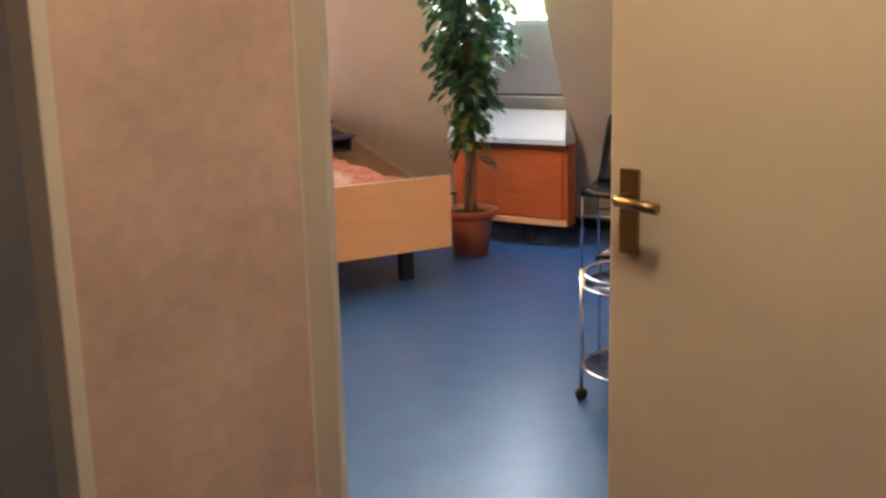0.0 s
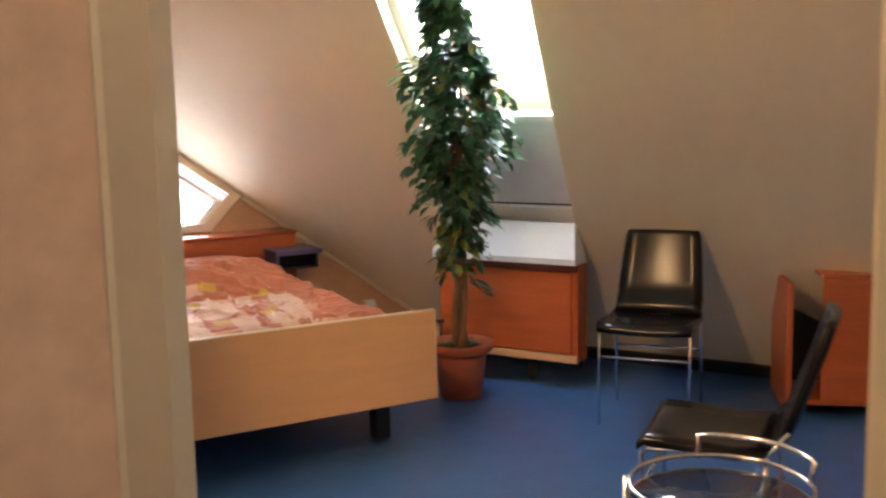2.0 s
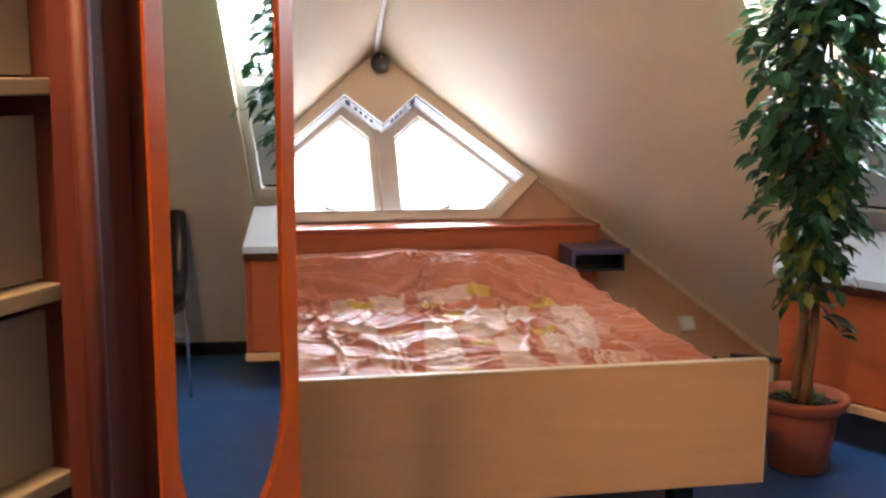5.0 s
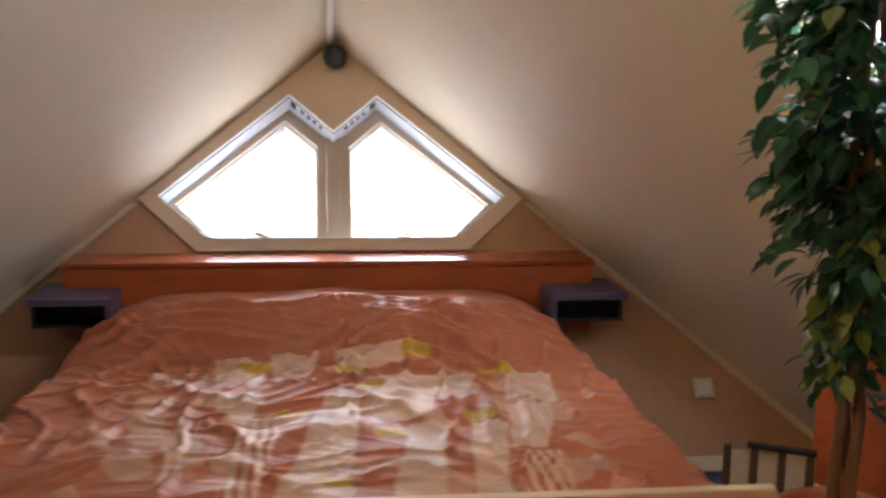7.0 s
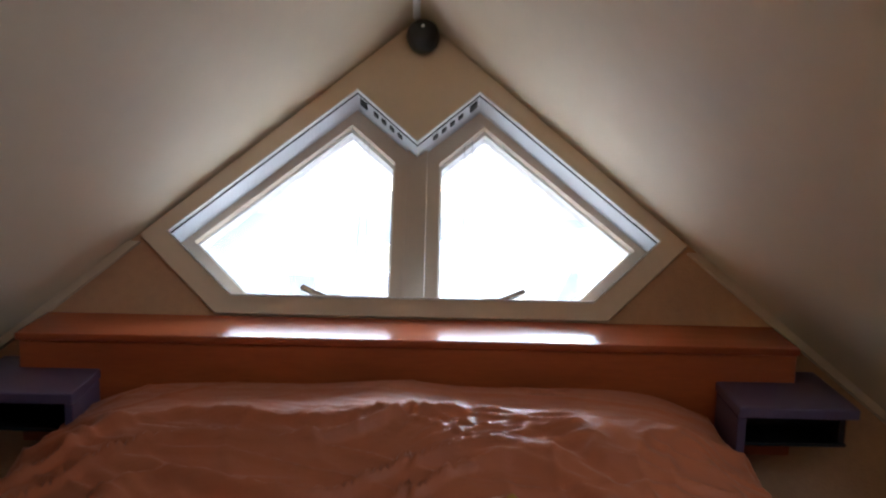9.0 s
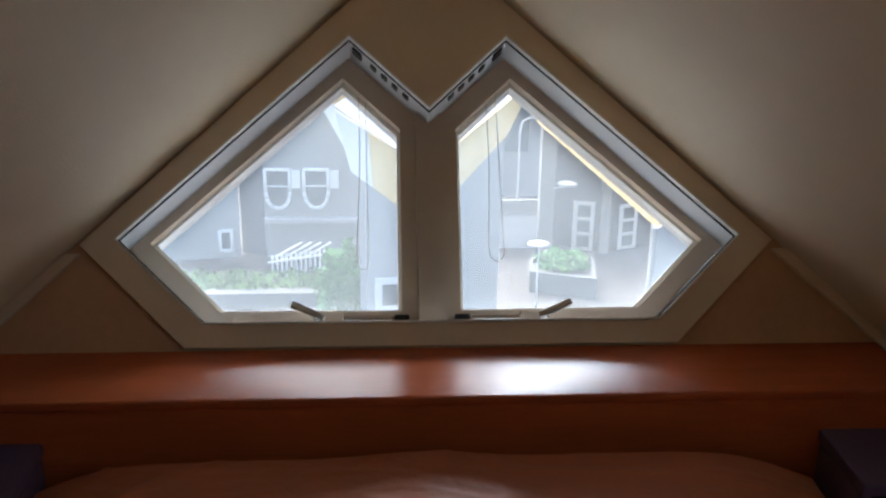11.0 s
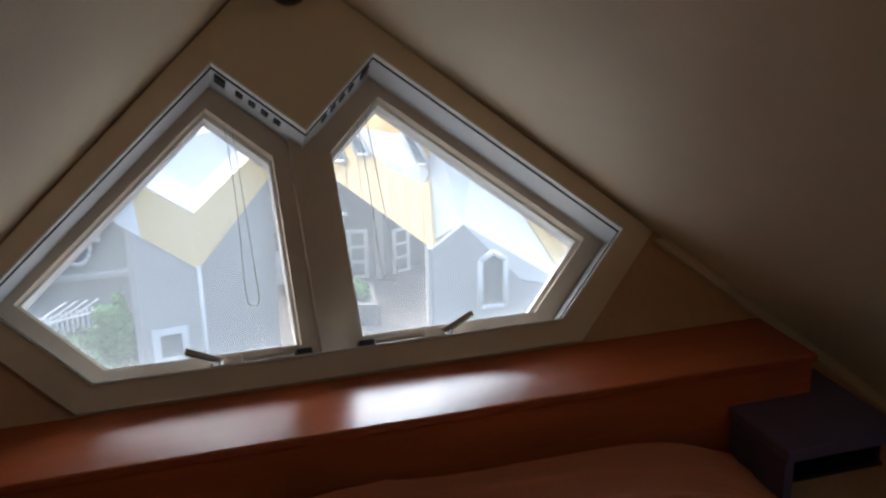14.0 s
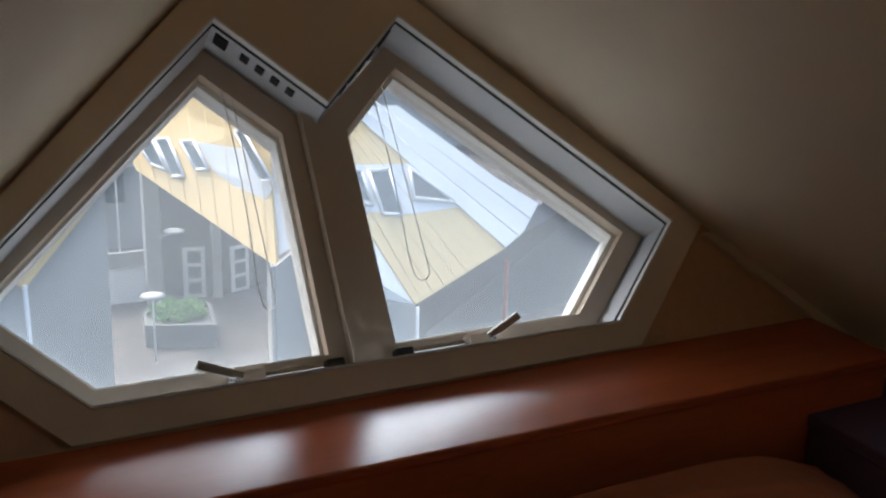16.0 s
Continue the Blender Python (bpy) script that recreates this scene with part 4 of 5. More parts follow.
# sprouts round the foot of the stems
for k in range(40):
    a, rr = rng.uniform(0, 2 * math.pi), rng.uniform(0.03, 0.1)
    add_leaf(leaf_bm[k % 2], Vector((rr * math.cos(a), rr * math.sin(a), 0.005)), Vector((math.cos(a), math.sin(a), rng.uniform(0.2, 1.0))).normalized(), Vector((0, 0, 1)), rng.uniform(0.03, 0.05))
tagged(part("twig", branches, BARK, fig, "thin brown twigs"), kind="stuff")
tagged(part("crown", leaf_bm[0], LEAF, fig, "glossy dark green pointed leaves"), kind="stuff")
tagged(part("pale_leaves", leaf_bm[1], LEAF_PALE, fig, "yellowish green leaves"), kind="stuff")

# ---- lamps of the room and the corridor ----
def ceiling_lamp(at, watts, color, label):
    lamp = thing("ceiling_lamp", label, "lamp", at, group="ceiling lamps")
    part("base", lathe([(0, 0.0), (0.12, 0.0), (0.12, -0.02), (0, -0.02)], 28), WHITE, lamp)
    g = bpy.data.materials.new("lamp_opal_glass")
    g.use_nodes = True
    b = g.node_tree.nodes["Principled BSDF"]
    b.inputs["Base Color"].default_value = (0.9, 0.82, 0.65, 1)
    b.inputs["Emission Color"].default_value = color
    b.inputs["Emission Strength"].default_value = watts
    part("shade", lathe([(0.118, -0.02), (0.125, -0.05), (0.1, -0.085), (0.05, -0.1), (0, -0.103)], 28), g, lamp, "warm glowing opal shade")


ceiling_lamp((-1.2, -6.3, CEIL_Z), 2.0, (1.0, 0.74, 0.44, 1), "round opal ceiling lamp of the corridor giving warm light")
ceiling_lamp((-1.25, -3.95, CEIL_Z), 8.5, (1.0, 0.61, 0.28, 1), "round opal ceiling lamp above the wardrobe giving warm light")


# ---- the square outside ----
GZ = -12.4
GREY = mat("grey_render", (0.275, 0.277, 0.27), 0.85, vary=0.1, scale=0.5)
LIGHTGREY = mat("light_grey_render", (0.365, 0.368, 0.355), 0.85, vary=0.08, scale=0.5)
DARK_AND_SHADED_GREY = mat("dark_and_shaded_grey_render", (0.1, 0.105, 0.115), 0.85, vary=0.12, scale=0.6)
YELLOW = mat("pale_yellow_panel", (0.72, 0.54, 0.27), 0.55, vary=0.06, scale=0.4)
ZINC = mat("zinc_flashing", (0.74, 0.745, 0.725), 0.45, vary=0.08, scale=0.6)
JOINT = mat("dark_panel_joint", (0.6, 0.45, 0.23), 0.8)
WHITE_OUT = mat("white_exterior_paint", (0.66, 0.67, 0.67), 0.45, vary=0.04, scale=1)
DARKPANE = mat("dark_window_pane", (0.08, 0.1, 0.11), 0.12, vary=0.1, scale=1)
PLANTER = mat("grey_concrete_planter", (0.14, 0.15, 0.148), 0.85, vary=0.12, scale=1.5)
HEDGE = mat("hedge_leaf", (0.085, 0.21, 0.06), 0.6, vary=0.5, scale=2)
GRASSY = mat("ground_cover_leaf", (0.09, 0.17, 0.05), 0.6, vary=0.5, scale=2)
BRICKRED = mat("red_brown_post", (0.3, 0.1, 0.07), 0.7)

PAVING = bpy.data.materials.new("grey_ringed_paving")
PAVING.use_nodes = True
pn = PAVING.node_tree
pb = pn.nodes["Principled BSDF"]
pb.inputs["Roughness"].default_value = 0.8
ptc = pn.nodes.new("ShaderNodeTexCoord")
pbr = pn.nodes.new("ShaderNodeTexBrick")
pbr.inputs["Scale"].default_value = 1.0
pbr.inputs["Brick Width"].default_value = 0.6
pbr.inputs["Row Height"].default_value = 0.3
pbr.inputs["Mortar Size"].default_value = 0.012
pbr.inputs["Color1"].default_value = (0.036, 0.035, 0.0345, 1)
pbr.inputs["Color2"].default_value = (0.056, 0.053, 0.052, 1)
pbr.inputs["Mortar"].default_value = (0.05, 0.049, 0.048, 1)
pno = pn.nodes.new("ShaderNodeTexNoise")
pno.inputs["Scale"].default_value = 0.7
pno.inputs["Detail"].default_value = 5
pmx = pn.nodes.new("ShaderNodeMix")
pmx.data_type = "RGBA"
pmx.blend_type = "SOFT_LIGHT"
pmx.inputs["Factor"].default_value = 0.8
pn.links.new(ptc.outputs["Object"], pbr.inputs["Vector"])
pn.links.new(ptc.outputs["Object"], pno.inputs["Vector"])
pn.links.new(pbr.outputs["Color"], pmx.inputs[6])
pn.links.new(pno.outputs["Fac"], pmx.inputs[7])
# pale rings laid into the paving, about two metres apart
pvo = pn.nodes.new("ShaderNodeTexVoronoi")
pvo.inputs["Scale"].default_value = 0.5
pvo.inputs["Randomness"].default_value = 0.0
pra = pn.nodes.new("ShaderNodeValToRGB")
for at, v in ((0.13, 0.45), (0.2, 0.8), (0.27, 0.75), (0.33, 0.0)):
    e = pra.color_ramp.elements.new(at)
    e.color = (v, v, v, 1)
pra.color_ramp.elements[0].color = (0.15, 0.15, 0.15, 1)
pra.color_ramp.elements[-1].color = (0, 0, 0, 1)
pmu = pn.nodes.new("ShaderNodeMath")
pmu.operation = "MULTIPLY"
prg = pn.nodes.new("ShaderNodeMix")
prg.data_type = "RGBA"
prg.inputs[7].default_value = (0.115, 0.107, 0.105, 1)
pn.links.new(ptc.outputs["Object"], pvo.inputs["Vector"])
pn.links.new(pvo.outputs["Distance"], pra.inputs["Fac"])
pn.links.new(pra.outputs["Color"], pmu.inputs[0])
pn.links.new(pno.outputs["Fac"], pmu.inputs[1])
pn.links.new(pmu.outputs[0], prg.inputs["Factor"])
pn.links.new(pmx.outputs[2], prg.inputs[6])
pn.links.new(prg.outputs[2], pb.inputs["Base Color"])

bm = bmesh.new()
bm.faces.new([bm.verts.new(p) for p in ((-900, -900, GZ), (900, -900, GZ), (900, 900, GZ), (-900, 900, GZ))])
structure("ground", bm, PAVING, "grey paved square with pale rings")


def slab(points, thick, bm=None):
    """A flat plate over a polygon of places, thickened away from the viewer."""
    pts = [Vector(p) for p in points]
    n = Vector((0, 0, 0))
    for i in range(1, len(pts) - 1):
        n += (pts[i] - pts[0]).cross(pts[i + 1] - pts[0])
    n.normalize()
    if n.y > 0:
        n = -n
    bm = bm or bmesh.new()
    a = [bm.verts.new(p) for p in pts]
    b = [bm.verts.new(p - n * thick) for p in pts]
    bm.faces.new(a)
    bm.faces.new(b[::-1])
    for i in range(len(pts)):
        j = (i + 1) % len(pts)
        bm.faces.new((a[i], a[j], b[j], b[i]))
    return bm


def bars(pairs, r, bm=None):
    for p, q in pairs:
        bm = tube([p, q], r, 6, bm=bm)
    return bm


def framed_pane(parent, quad, frame=0.09, lift=(0, -0.06, 0.04), name="window"):
    """A white-framed dark pane over four places."""
    lift = Vector(lift)
    q = [Vector(p) + lift for p in quad]
    w = part(name, slab(q, 0.03), DARKPANE, parent, "dark window pane")
    edge = bars([(q[i] - lift * 0.2, q[(i + 1) % len(q)] - lift * 0.2) for i in range(len(q))], frame * 0.6)
    part("frame", edge, WHITE_OUT, w, "white window frame")
    return w


def three_pane_door(parent, lo, hi, y, skew=0.0):
    """A tall white door with three panes; skew: how far its far side steps back."""
    x0, z0 = lo
    x1, z1 = hi
    door = part("door", slab([(x0, y, z0), (x1, y + skew, z0), (x1, y + skew, z1), (x0, y, z1)], 0.05), WHITE_OUT, parent, "white door with three panes")
    for k in range(3):
        a, b = z0 + (z1 - z0) * (0.07 + 0.31 * k), z0 + (z1 - z0) * (0.31 + 0.31 * k)
        f0, f1 = 0.22, 0.8
        part("pane", slab([(x0 + (x1 - x0) * f, y + skew * f - 0.03, z) for f, z in ((f0, a), (f1, a), (f1, b), (f0, b))], 0.02), DARKPANE, door)


# house with a steep roof corner straight ahead
def nearer(points, k=0.953, eye=Vector((-0.2, -2.0, 1.7))):
    """Places of the corner house drawn in towards the square; those on the ground stay on it."""
    out = []
    for p in points:
        q = eye + k * (Vector(p) - eye)
        out.append(Vector((q.x, q.y, GZ)) if p[2] <= GZ else q)
    return out


ha = thing("corner_house", "grey rendered house with a pale yellow roof band and zinc roof", "house")
part("wall", slab(nearer([(-0.6, 28.0, GZ), (1.2, 28.2, GZ), (1.2, 28.2, -8.4), (-0.6, 28.0, -7.0)]), 0.2), LIGHTGREY, ha)
# right face takes the darker grey: its shade is put into the colour
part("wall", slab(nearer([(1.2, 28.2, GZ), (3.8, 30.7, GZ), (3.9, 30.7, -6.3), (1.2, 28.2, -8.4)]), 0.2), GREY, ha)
part("wall", slab(nearer([(-0.6, 28.25, GZ), (-0.6, 33.5, GZ), (-0.6, 33.5, -5.5), (-0.6, 28.25, -7.0)]), 0.2), LIGHTGREY, ha)
part("roof_band", slab(nearer([(1.2, 28.12, -8.45), (-0.36, 27.97, -7.22), (-0.5, 28.05, -5.53), (1.2, 28.3, -6.76)]), 0.15), YELLOW, ha, "pale yellow panels")
part("roof_edge", slab(nearer([(-0.37, 27.97, -7.21), (-1.0, 27.9, -6.72), (-1.5, 27.9, -4.8), (-0.51, 28.05, -5.52)]), 0.15), ZINC, ha, "light zinc roof edge")
part("roof_band", slab(nearer([(1.2, 28.12, -8.45), (4.0, 30.7, -6.25), (4.9, 31.4, -4.6), (1.2, 28.3, -6.76)]), 0.15), YELLOW, ha, "pale yellow panels")
part("roof", slab(nearer([(1.2, 28.34, -6.75), (4.9, 31.6, -4.55), (2.3, 32.5, -3.2), (-1.5, 28.3, -4.75)]), 0.15), ZINC, ha, "light zinc roof")
part("skylight", slab(nearer([(0.6, 29.1, -5.9), (2.4, 30.5, -5.2), (2.0, 31.0, -4.4), (0.3, 29.4, -5.1)]), 0.05), GREY, ha, "pale roof light")
part("drain_pipe", bars([nearer([(1.2, 28.0, GZ), (1.2, 28.0, -8.3)])], 0.06), WHITE_OUT, ha, "white drain pipe")
a, b = nearer([(-0.35, 27.98, -10.15), (0.72, 28.08, -10.15)])
three_pane_door(ha, (a.x, GZ + 0.03), (b.x, a.z), a.y - 0.06, 0.1)

# house with the doors, under the large yellow roof
hc = thing("entrance_house", "dark grey house with white panelled doors below a large yellow roof", "house")
part("wall", slab([(6.5, 37.4, GZ), (8.72, 36.4, GZ), (8.72, 36.4, -7.6), (6.5, 37.4, -6.4)], 0.2), DARK_AND_SHADED_GREY, hc)
part("wall", slab([(8.72, 36.4, GZ), (11.2, 37.5, GZ), (11.2, 37.5, -6.4), (8.72, 36.4, -7.6)], 0.2), DARK_AND_SHADED_GREY, hc)
part("pilaster", box((5.98, 35.9, GZ), (6.56, 36.4, -6.6), 0.02), GREY, hc)
part("pilaster", box((8.5, 36.15, GZ), (8.85, 36.38, -7.4), 0.02), GREY, hc)
three_pane_door(hc, (7.45, GZ + 0.03), (8.27, -10.35), 36.62, -0.2)
three_pane_door(hc, (9.3, GZ + 0.03), (10.1, -10.5), 36.5, 0.3)
part("roof", slab([(8.35, 27.5, -8.45), (5.45, 34.0, -6.58), (5.2, 36.0, -4.4), (6.53, 34.0, -4.0), (6.9, 33.8, -2.6), (8.75, 29.2, -4.2), (8.6, 28.69, -6.21)], 0.12), YELLOW, hc, "pale yellow roof panels")
for quad in (((6.14, 33.57, -5.5), (6.46, 33.09, -5.4), (6.68, 31.92, -6.45), (6.4, 32.36, -6.53)),
             ((6.76, 32.56, -5.41), (7.07, 32.06, -5.33), (7.3, 31.08, -6.09), (7.01, 31.54, -6.17)),
             ((5.69, 34.2, -5.75), (6.05, 33.7, -5.52), (6.3, 32.7, -6.4), (5.92, 33.39, -6.29))):
    framed_pane(hc, quad, 0.1, (-0.08, -0.1, 0.03))
framed_pane(hc, ((7.99, 30.31, -4.73), (8.18, 29.99, -4.68), (8.61, 28.46, -5.96), (8.38, 28.84, -6.03)), 0.08, (-0.1, -0.12, 0.03))
part("eaves_flashing", slab([(7.1, 31.8, -5.3), (8.2, 29.9, -5.26), (8.62, 28.6, -6.25), (8.4, 28.9, -6.9), (7.4, 31.0, -6.1)], 0.04), ZINC, hc, "pale flashing").location = (-0.06, -0.09, 0.02)
n_seam = Vector((0.818, 0.461, -0.344))
for k in range(9):
    f = (k + 0.5) / 9
    p = Vector((8.35, 27.5, -8.45)).lerp(Vector((5.45, 34.0, -6.58)), f)
    q = Vector((8.75, 29.2, -4.2)).lerp(Vector((5.2, 36.0, -4.4)), f)
    part("panel_joint", bars([(p - n_seam * 0.005, q - n_seam * 0.005)], 0.01), JOINT, hc)

# house beside it with a small pointed window and the next yellow roof
hb_house = thing("gabled_house", "light grey house with a pointed white window and yellow roof", "house")
front = [(8.3, 27.45, GZ), (8.3, 27.45, -8.42), (9.28, 27.3, -7.68), (11.2, 27.15, -9.75), (12.85, 27.0, -10.12), (12.85, 27.0, GZ)]
part("wall", slab(front, 0.2), LIGHTGREY, hb_house)
part("wall", slab([(8.28, 27.5, GZ), (8.9, 30.0, GZ), (8.9, 30.0, -7.6), (8.28, 27.5, -8.42)], 0.1), LIGHTGREY, hb_house)
win = [(9.78, 27.2, -10.45), (10.6, 27.13, -10.45), (10.6, 27.13, -8.9), (10.19, 27.17, -8.62), (9.78, 27.2, -8.9)]
framed_pane(hb_house, win, 0.16, (0, -0.07, 0))
part("roof", slab([(12.85, 27.0, -10.12), (16.95, 28.5, -9.1), (12.54, 31.0, -4.32), (10.45, 30.7, -4.1), (10.6, 29.66, -5.66)], 0.12), YELLOW, hb_house, "pale yellow roof panels")
part("valley", slab([(8.4, 27.9, -8.3), (9.28, 27.42, -7.66), (11.2, 27.3, -9.7), (12.8, 27.1, -10.1), (10.6, 29.7, -5.66), (10.45, 30.7, -4.1), (8.75, 29.3, -4.1), (8.6, 28.8, -6.2)], 0.08), ZINC, hb_house, "light zinc valley sheets")
part("ridge_flashing", slab([(16.97, 28.42, -9.02), (17.94, 28.9, -8.7), (18.95, 29.6, -7.9), (17.4, 29.95, -6.95), (13.9, 31.1, -4.3), (12.54, 30.9, -4.25), (12.0, 30.8, -4.3)], 0.08), ZINC, hb_house, "pale zinc ridge sheets")
for quad in (((12.18, 29.58, -6.23), (12.95, 29.7, -6.23), (13.05, 28.76, -7.6), (12.35, 28.75, -7.5)),
             ((11.2, 29.5, -6.0), (11.9, 29.55, -6.2), (12.05, 28.9, -7.2), (11.5, 28.9, -7.0)),
             ((13.79, 29.87, -6.27), (15.3, 29.3, -7.5), (13.68, 29.21, -7.18))):
    framed_pane(hb_house, quad, 0.12, (0.02, -0.1, 0.07))
# this wall lies in shade, which its dark grey colour carries
part("shade_dark_wall", slab([(17.0, 28.9, -9.15), (18.9, 29.7, -8.0), (24, 31, -7.4), (24, 31, GZ), (14.0, 29.3, GZ), (13.4, 28.0, -10.2)], 0.2), DARK_AND_SHADED_GREY, hb_house, "grey wall with its shade painted dark")
part("drain_pipe", bars([((12.85, 26.85, GZ), (12.85, 26.85, -10.15))], 0.06), WHITE_OUT, hb_house, "white drain pipe")
part("red_post", bars([((17.2, 28.7, GZ), (17.2, 28.7, -9.6))], 0.09), BRICKRED, hb_house, "red-brown post")
for k in range(8):
    f = (k + 0.5) / 8
    p = Vector((12.85, 27.0, -10.12)).lerp(Vector((16.95, 28.5, -9.1)), f)
    q = Vector((10.5, 30.5, -4.3)).lerp(Vector((12.6, 30.95, -4.35)), f)
    part("panel_joint", bars([(p + Vector((0.0, -0.004, 0.003)), q + Vector((0.0, -0.004, 0.003)))], 0.009), JOINT, hb_house)



def on_roof(points, base, lift):
    """Move places onto the plane of three roof corners, then out from it."""
    o, u, v = (Vector(q) for q in base)
    n = (u - o).cross(v - o).normalized()
    n = n if n.y < 0 else -n
    return [Vector(q) - n * (Vector(q) - o).dot(n) + n * lift for q in points]


band = on_roof([(10.9, 29.5, -5.85), (13.9, 29.9, -6.1), (15.7, 29.3, -7.65), (13.5, 28.8, -7.55), (11.4, 28.8, -7.35), (10.9, 29.2, -6.6)], ((12.85, 27.0, -10.12), (16.95, 28.5, -9.1), (12.54, 31.0, -4.32)), 0.03)
part("window_band", slab(band, 0.03), WHITE_OUT, hb_house, "white panel band round the roof windows")
for a, b in (((12.3, 30.9, -4.15), (17.6, 28.75, -8.75)), ((13.0, 31.0, -4.15), (18.3, 29.2, -8.3))):
    part("sheet_seam", bars([(Vector(a) + Vector((0, -0.1, 0.03)), Vector(b) + Vector((0, -0.1, 0.03)))], 0.03), PANEL_GREY, hb_house)

# garage wall behind the planter
gw = thing("garage_wall", "low grey and white garage front with a flat parapet", "garage", (5, 38, GZ))
gw.matrix_world = Matrix.Identity(4)
part("door", slab([(2.0, 36.9, GZ), (6.4, 36.9, GZ), (6.4, 36.9, -10.95), (2.0, 36.9, -10.95)], 0.1), WHITE_OUT, gw, "white garage door")
part("parapet", box((2.0, 36.78, -10.95), (6.4, 36.92, -10.35), 0.02), GREY, gw)
part("back_wall", slab([(-1, 44, GZ), (10, 44, GZ), (10, 44, -6), (-1, 44, -6)], 0.2), GREY, gw)
part("opening", slab([(4.3, 43.8, -10.2), (6.6, 43.8, -10.2), (6.6, 43.8, -7.6), (4.3, 43.8, -7.6)], 0.05), DARKPANE, gw, "dark glazed opening")

# building with the rounded windows
hd = thing("round_window_house", "grey rendered house with white-framed windows rounded below", "house")
part("wall", slab([(-4.6, 36.0, GZ), (-0.9, 36.0, GZ), (-0.9, 36.0, -5.5), (-4.6, 36.0, -7.0)], 0.2), GREY, hd)
part("ledge", box((-4.6, 35.7, -10.9), (-0.9, 36.0, -10.72), 0.02), LIGHTGREY, hd)
# the recess's shade is put into the wall's dark grey
part("recess_wall", slab([(-5.6, 36.6, GZ), (-4.6, 36.3, GZ), (-4.6, 36.3, -6.5), (-5.6, 36.6, -6.5)], 0.1), DARK_AND_SHADED_GREY, hd)
part("side_wall", slab([(-9.5, 35.5, GZ), (-5.6, 36.2, GZ), (-5.6, 36.2, -8.2), (-9.5, 35.5, -8.2)], 0.2), LIGHTGREY, hd)
framed_pane(hd, [(-6.35, 35.95, -12.1), (-5.9, 36.02, -12.1), (-5.9, 36.02, -11.3), (-6.35, 35.95, -11.3)], 0.12)
for cx in (-2.6, -4.05):
    u_shape = [(cx - 0.46, 35.9, -8.85), (cx - 0.46, 35.9, -9.7)] + [(cx - 0.46 * math.cos(math.pi * k / 8), 35.9, -9.75 - 0.62 * math.sin(math.pi * k / 8)) for k in range(1, 8)] + [(cx + 0.46, 35.9, -9.7), (cx + 0.46, 35.9, -8.85)]
    w = framed_pane(hd, u_shape, 0.13)
    part("glazing_bar", bars([((cx - 0.45, 35.82, -9.45), (cx + 0.45, 35.82, -9.45))], 0.04), WHITE_OUT, w)
    part("side_panel", slab([(cx + 0.55, 35.85, -9.55), (cx + 0.85, 35.85, -9.55), (cx + 0.85, 35.85, -8.85), (cx + 0.55, 35.85, -8.85)], 0.05), WHITE_OUT, hd, "white slotted panel")
part("roof", slab([(-1.9, 34.5, -6.8), (-0.95, 33.5, -7.9), (-0.6, 33.0, -5.0), (-2.6, 34.5, -4.6)], 0.1), YELLOW, hd, "pale yellow roof panels")
part("flashing", slab([(-1.1, 33.3, -7.9), (-0.75, 33.2, -7.9), (-2.2, 34.2, -5.2), (-2.7, 34.3, -5.2)], 0.06), ZINC, hd, "zinc flashing")

# garden: low wall, ground cover, fence, bush
tagged(mesh("garden_wall", box((-9.5, 31.0, GZ), (-1.85, 31.5, -11.85), 0.03), PLANTER), "low grey garden wall", "wall")
fence = thing("garden_fence", "white wooden fence with slanting rails", "fence")
for k in range(12):
    x = -4.1 + 0.17 * k
    part("slat", box((x, 33.0, GZ), (x + 0.08, 33.03, -11.2 + 0.02 * k), 0.005), WHITE_OUT, fence)
part("rail", bars([((-4.2, 32.9, -11.45), (-1.9, 32.9, -11.1))], 0.04), WHITE_OUT, fence)
for k in range(4):
    part("slanting_rail", bars([((-4.1 + 0.35 * k, 33.1, -11.4), (-3.0 + 0.35 * k, 33.1, -10.75))], 0.035), WHITE_OUT, fence)


def leaf_cloud(lo, hi, count, size, seed, dome=False):
    """Many small tilted leaves filling a box or a rounded bush."""
    r = random.Random(seed)
    bm = bmesh.new()
    c = [(a + b) / 2 for a, b in zip(lo, hi)]
    h = [(b - a) / 2 for a, b in zip(lo, hi)]
    while len(bm.faces) < count:
        p = Vector([r.uniform(-1, 1) for _ in range(3)])
        lump = 0.82 + 0.3 * noise.noise(Vector((p.x * 2.5 + seed, p.y * 2.5, p.z * 2.5)))
        if dome and p.length > lump:
            continue
        if not dome and p.z > 0.2 + 0.8 * noise.noise(Vector((p.x * 9, p.y * 3, seed))):
            continue
        q = Vector([c[i] + h[i] * p[i] for i in range(3)])
        u = Vector([r.uniform(-1, 1) for _ in range(3)]).normalized()
        v = u.orthogonal().normalized()
        s = size * r.uniform(0.6, 1.3)
        bm.faces.new([bm.verts.new(q + s * a * u + s * b * v) for a, b in ((-1, 0), (0, 0.5), (1, 0), (0, -0.5))])
    return bm


tagged(mesh("ground_cover", leaf_cloud((-9.3, 31.3, -12.0), (-1.95, 32.9, -11.5), 2200, 0.12, 3), GRASSY), "low green ground cover plants behind the garden wall", "plants", kind="stuff")
bush = thing("tall_bush", "tall green bush beside the corner house", "bush", (-1.2, 28.5, GZ))
part("stem", tube([(0, 0, 0), (0.05, 0, 1.2), (0, 0.1, 2.4)], [0.07, 0.05, 0.03], 6), BARK, bush)
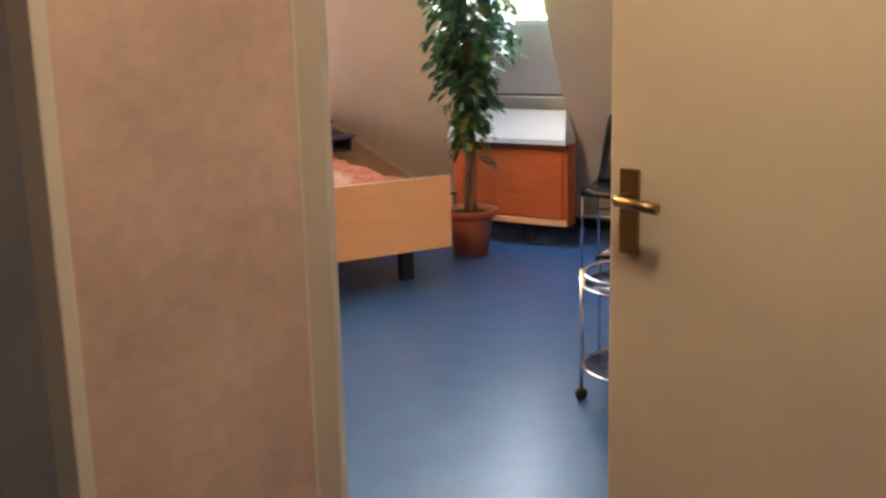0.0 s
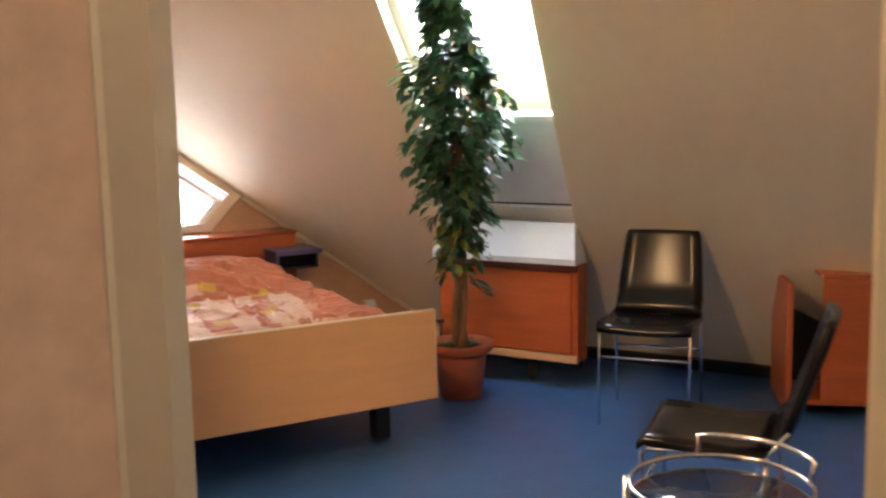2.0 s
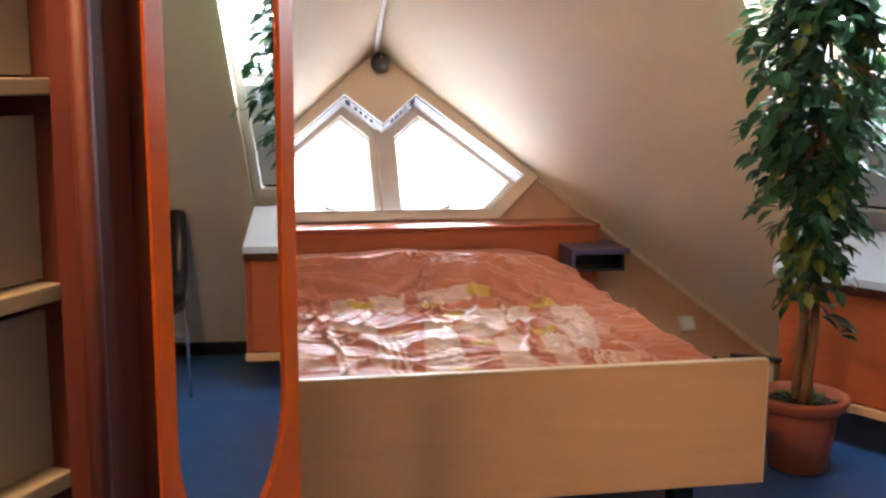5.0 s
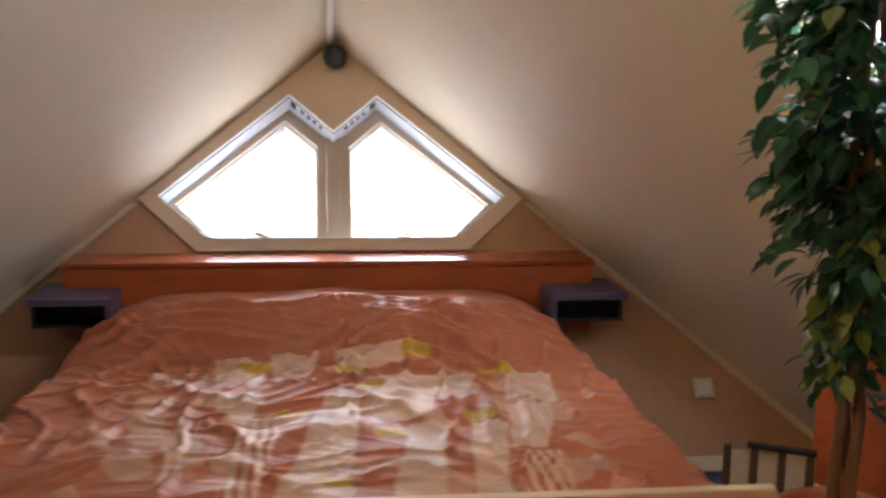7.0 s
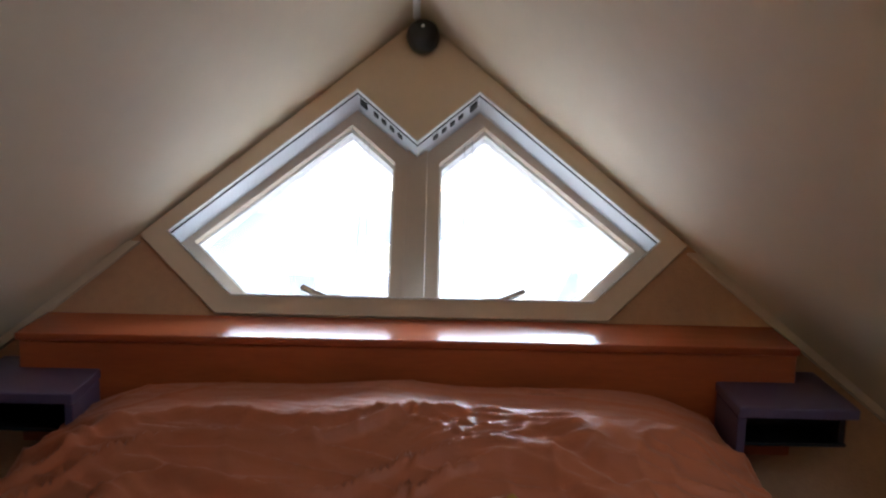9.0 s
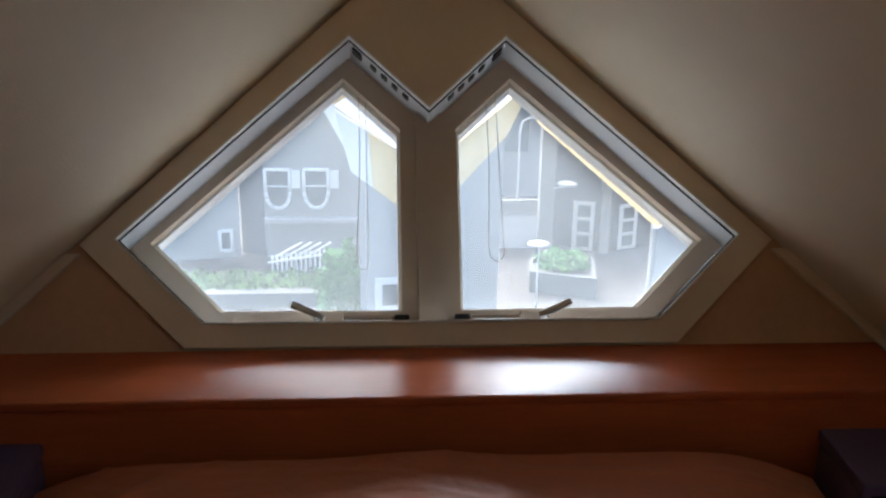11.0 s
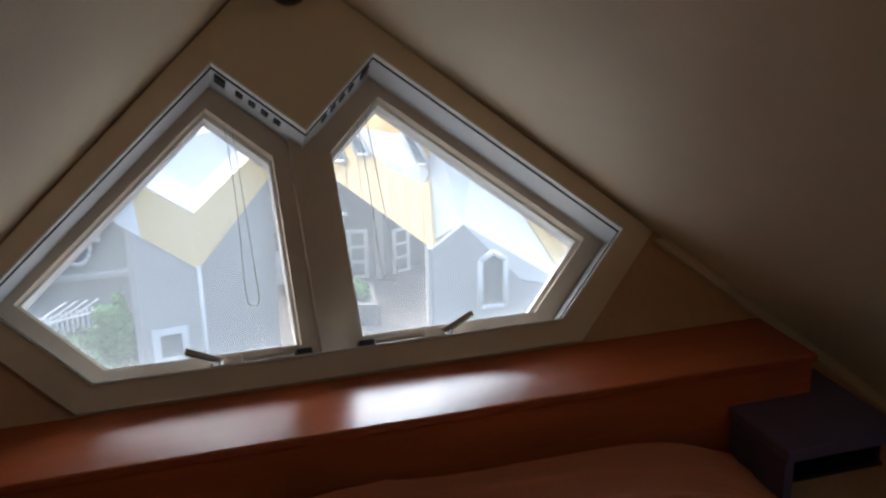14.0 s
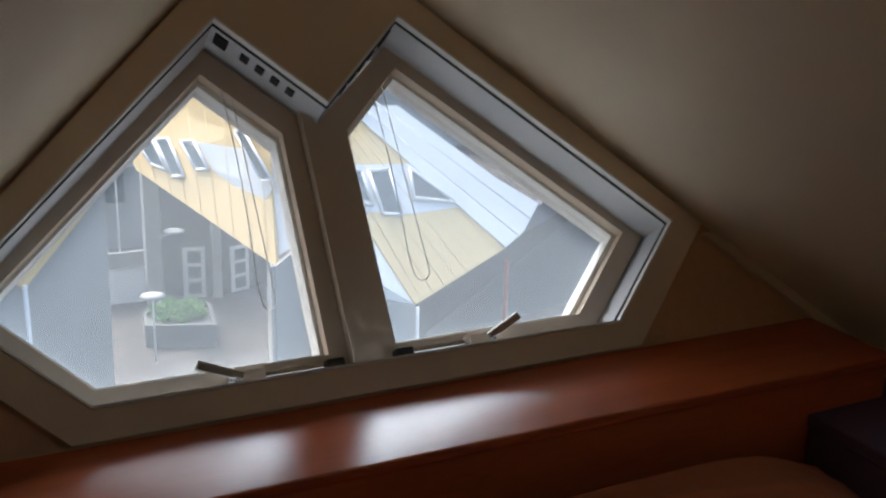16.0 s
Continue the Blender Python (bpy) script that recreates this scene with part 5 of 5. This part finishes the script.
tagged(part("foliage", leaf_cloud((-1.1, -0.75, -0.2), (0.8, 0.75, 3.5), 4400, 0.11, 8, True), HEDGE, bush), kind="stuff")
bush2 = thing("tall_bush", "low green bush at the foot of the gabled house", "bush", (9.4, 26.5, GZ))
part("stem", tube([(0, 0, 0), (0.02, 0, 0.5)], [0.05, 0.03], 6), BARK, bush2)
tagged(part("foliage", leaf_cloud((-0.8, -0.55, 0.0), (1.1, 0.55, 1.6), 1700, 0.12, 11, True), HEDGE, bush2), kind="stuff")

# planter with ground cover
pl = thing("street_planter", "angular grey concrete planter filled with green plants", "planter")
foot = [(5.15, 32.2), (7.4, 31.4), (7.75, 33.6), (6.2, 34.6), (5.3, 33.4)]
bm = bmesh.new()
a = [bm.verts.new((x, y, GZ)) for x, y in foot]
b = [bm.verts.new((x, y, -11.6)) for x, y in foot]
cx, cy = 6.4, 33.0
i1 = [bm.verts.new((x + (cx - x) * 0.1, y + (cy - y) * 0.1, -11.6)) for x, y in foot]
i2 = [bm.verts.new((x + (cx - x) * 0.1, y + (cy - y) * 0.1, -11.75)) for x, y in foot]
for i in range(5):
    j = (i + 1) % 5
    bm.faces.new((a[i], a[j], b[j], b[i]))
    bm.faces.new((b[i], b[j], i1[j], i1[i]))
    bm.faces.new((i1[i], i1[j], i2[j], i2[i]))
bm.faces.new(i2)
part("trough", bm, PLANTER, pl)
tagged(mesh("planter_plants", leaf_cloud((5.35, 31.9, -11.8), (7.6, 34.3, -11.25), 2200, 0.12, 21, True), HEDGE), "dense low green plants in the planter", "plants", kind="stuff")

for at, h in (((5.2, 30.8, GZ), 2.35), ((6.95, 35.6, GZ), 3.05)):
    on_wall = h > 3
    lampost = thing("street_lamp", "flat pale disc lamp on a wall bracket" if on_wall else "slim street lamp with a flat pale disc head", "street lamp", at, group="street lamps")
    if on_wall:
        part("bracket", tube([(-0.4, 0.32, h - 0.25), (-0.1, 0.1, h - 0.14), (0, 0, h - 0.06)], 0.03, 8), ZINC, lampost)
    else:
        part("pole", tube([(0, 0, 0), (0, 0, h)], 0.03, 8), ZINC, lampost)
    part("disc", lathe([(0, h + 0.08), (0.25, h + 0.05), (0.42, h - 0.02), (0.25, h - 0.05), (0, h - 0.07)], 20), LIGHTGREY, lampost, "flat pale disc shade")
lb = thing("litter_bin", "small grey litter bin standing on the paved square", "bin", (4.82, 27.5, GZ))
part("drum", lathe([(0, 0.0), (0.2, 0.0), (0.22, 0.02), (0.23, 0.75), (0.2, 0.78), (0.19, 0.7), (0, 0.68)], 16), PLANTER, lb)
part("rim", lathe([(0.19, 0.78), (0.235, 0.775), (0.24, 0.8), (0.2, 0.82), (0.19, 0.78)], 16), DARK_AND_SHADED_GREY, lb, "dark rim")
arm = thing("street_lamp", "curved white street lamp behind the garage", "street lamp", (5.6, 39.5, GZ), group="street lamps")
part("pole", tube([(0, 0, 0), (0, 0, 4.2), (0.1, 0, 4.6), (0.4, 0, 4.75), (0.8, 0, 4.75)], 0.035, 8), ZINC, arm)

# far housing row that closes the view
far = thing("far_housing", "distant grey and yellow housing row", "house", (0, 60, GZ))
part("wall", box((-60, 0, 0), (80, 6, 5.0)), LIGHTGREY, far)
part("roof", prism([(-60, 5.0), (80, 5.0), (80, 6.5), (-60, 6.5)], 0.5, 5.0), YELLOW, far)
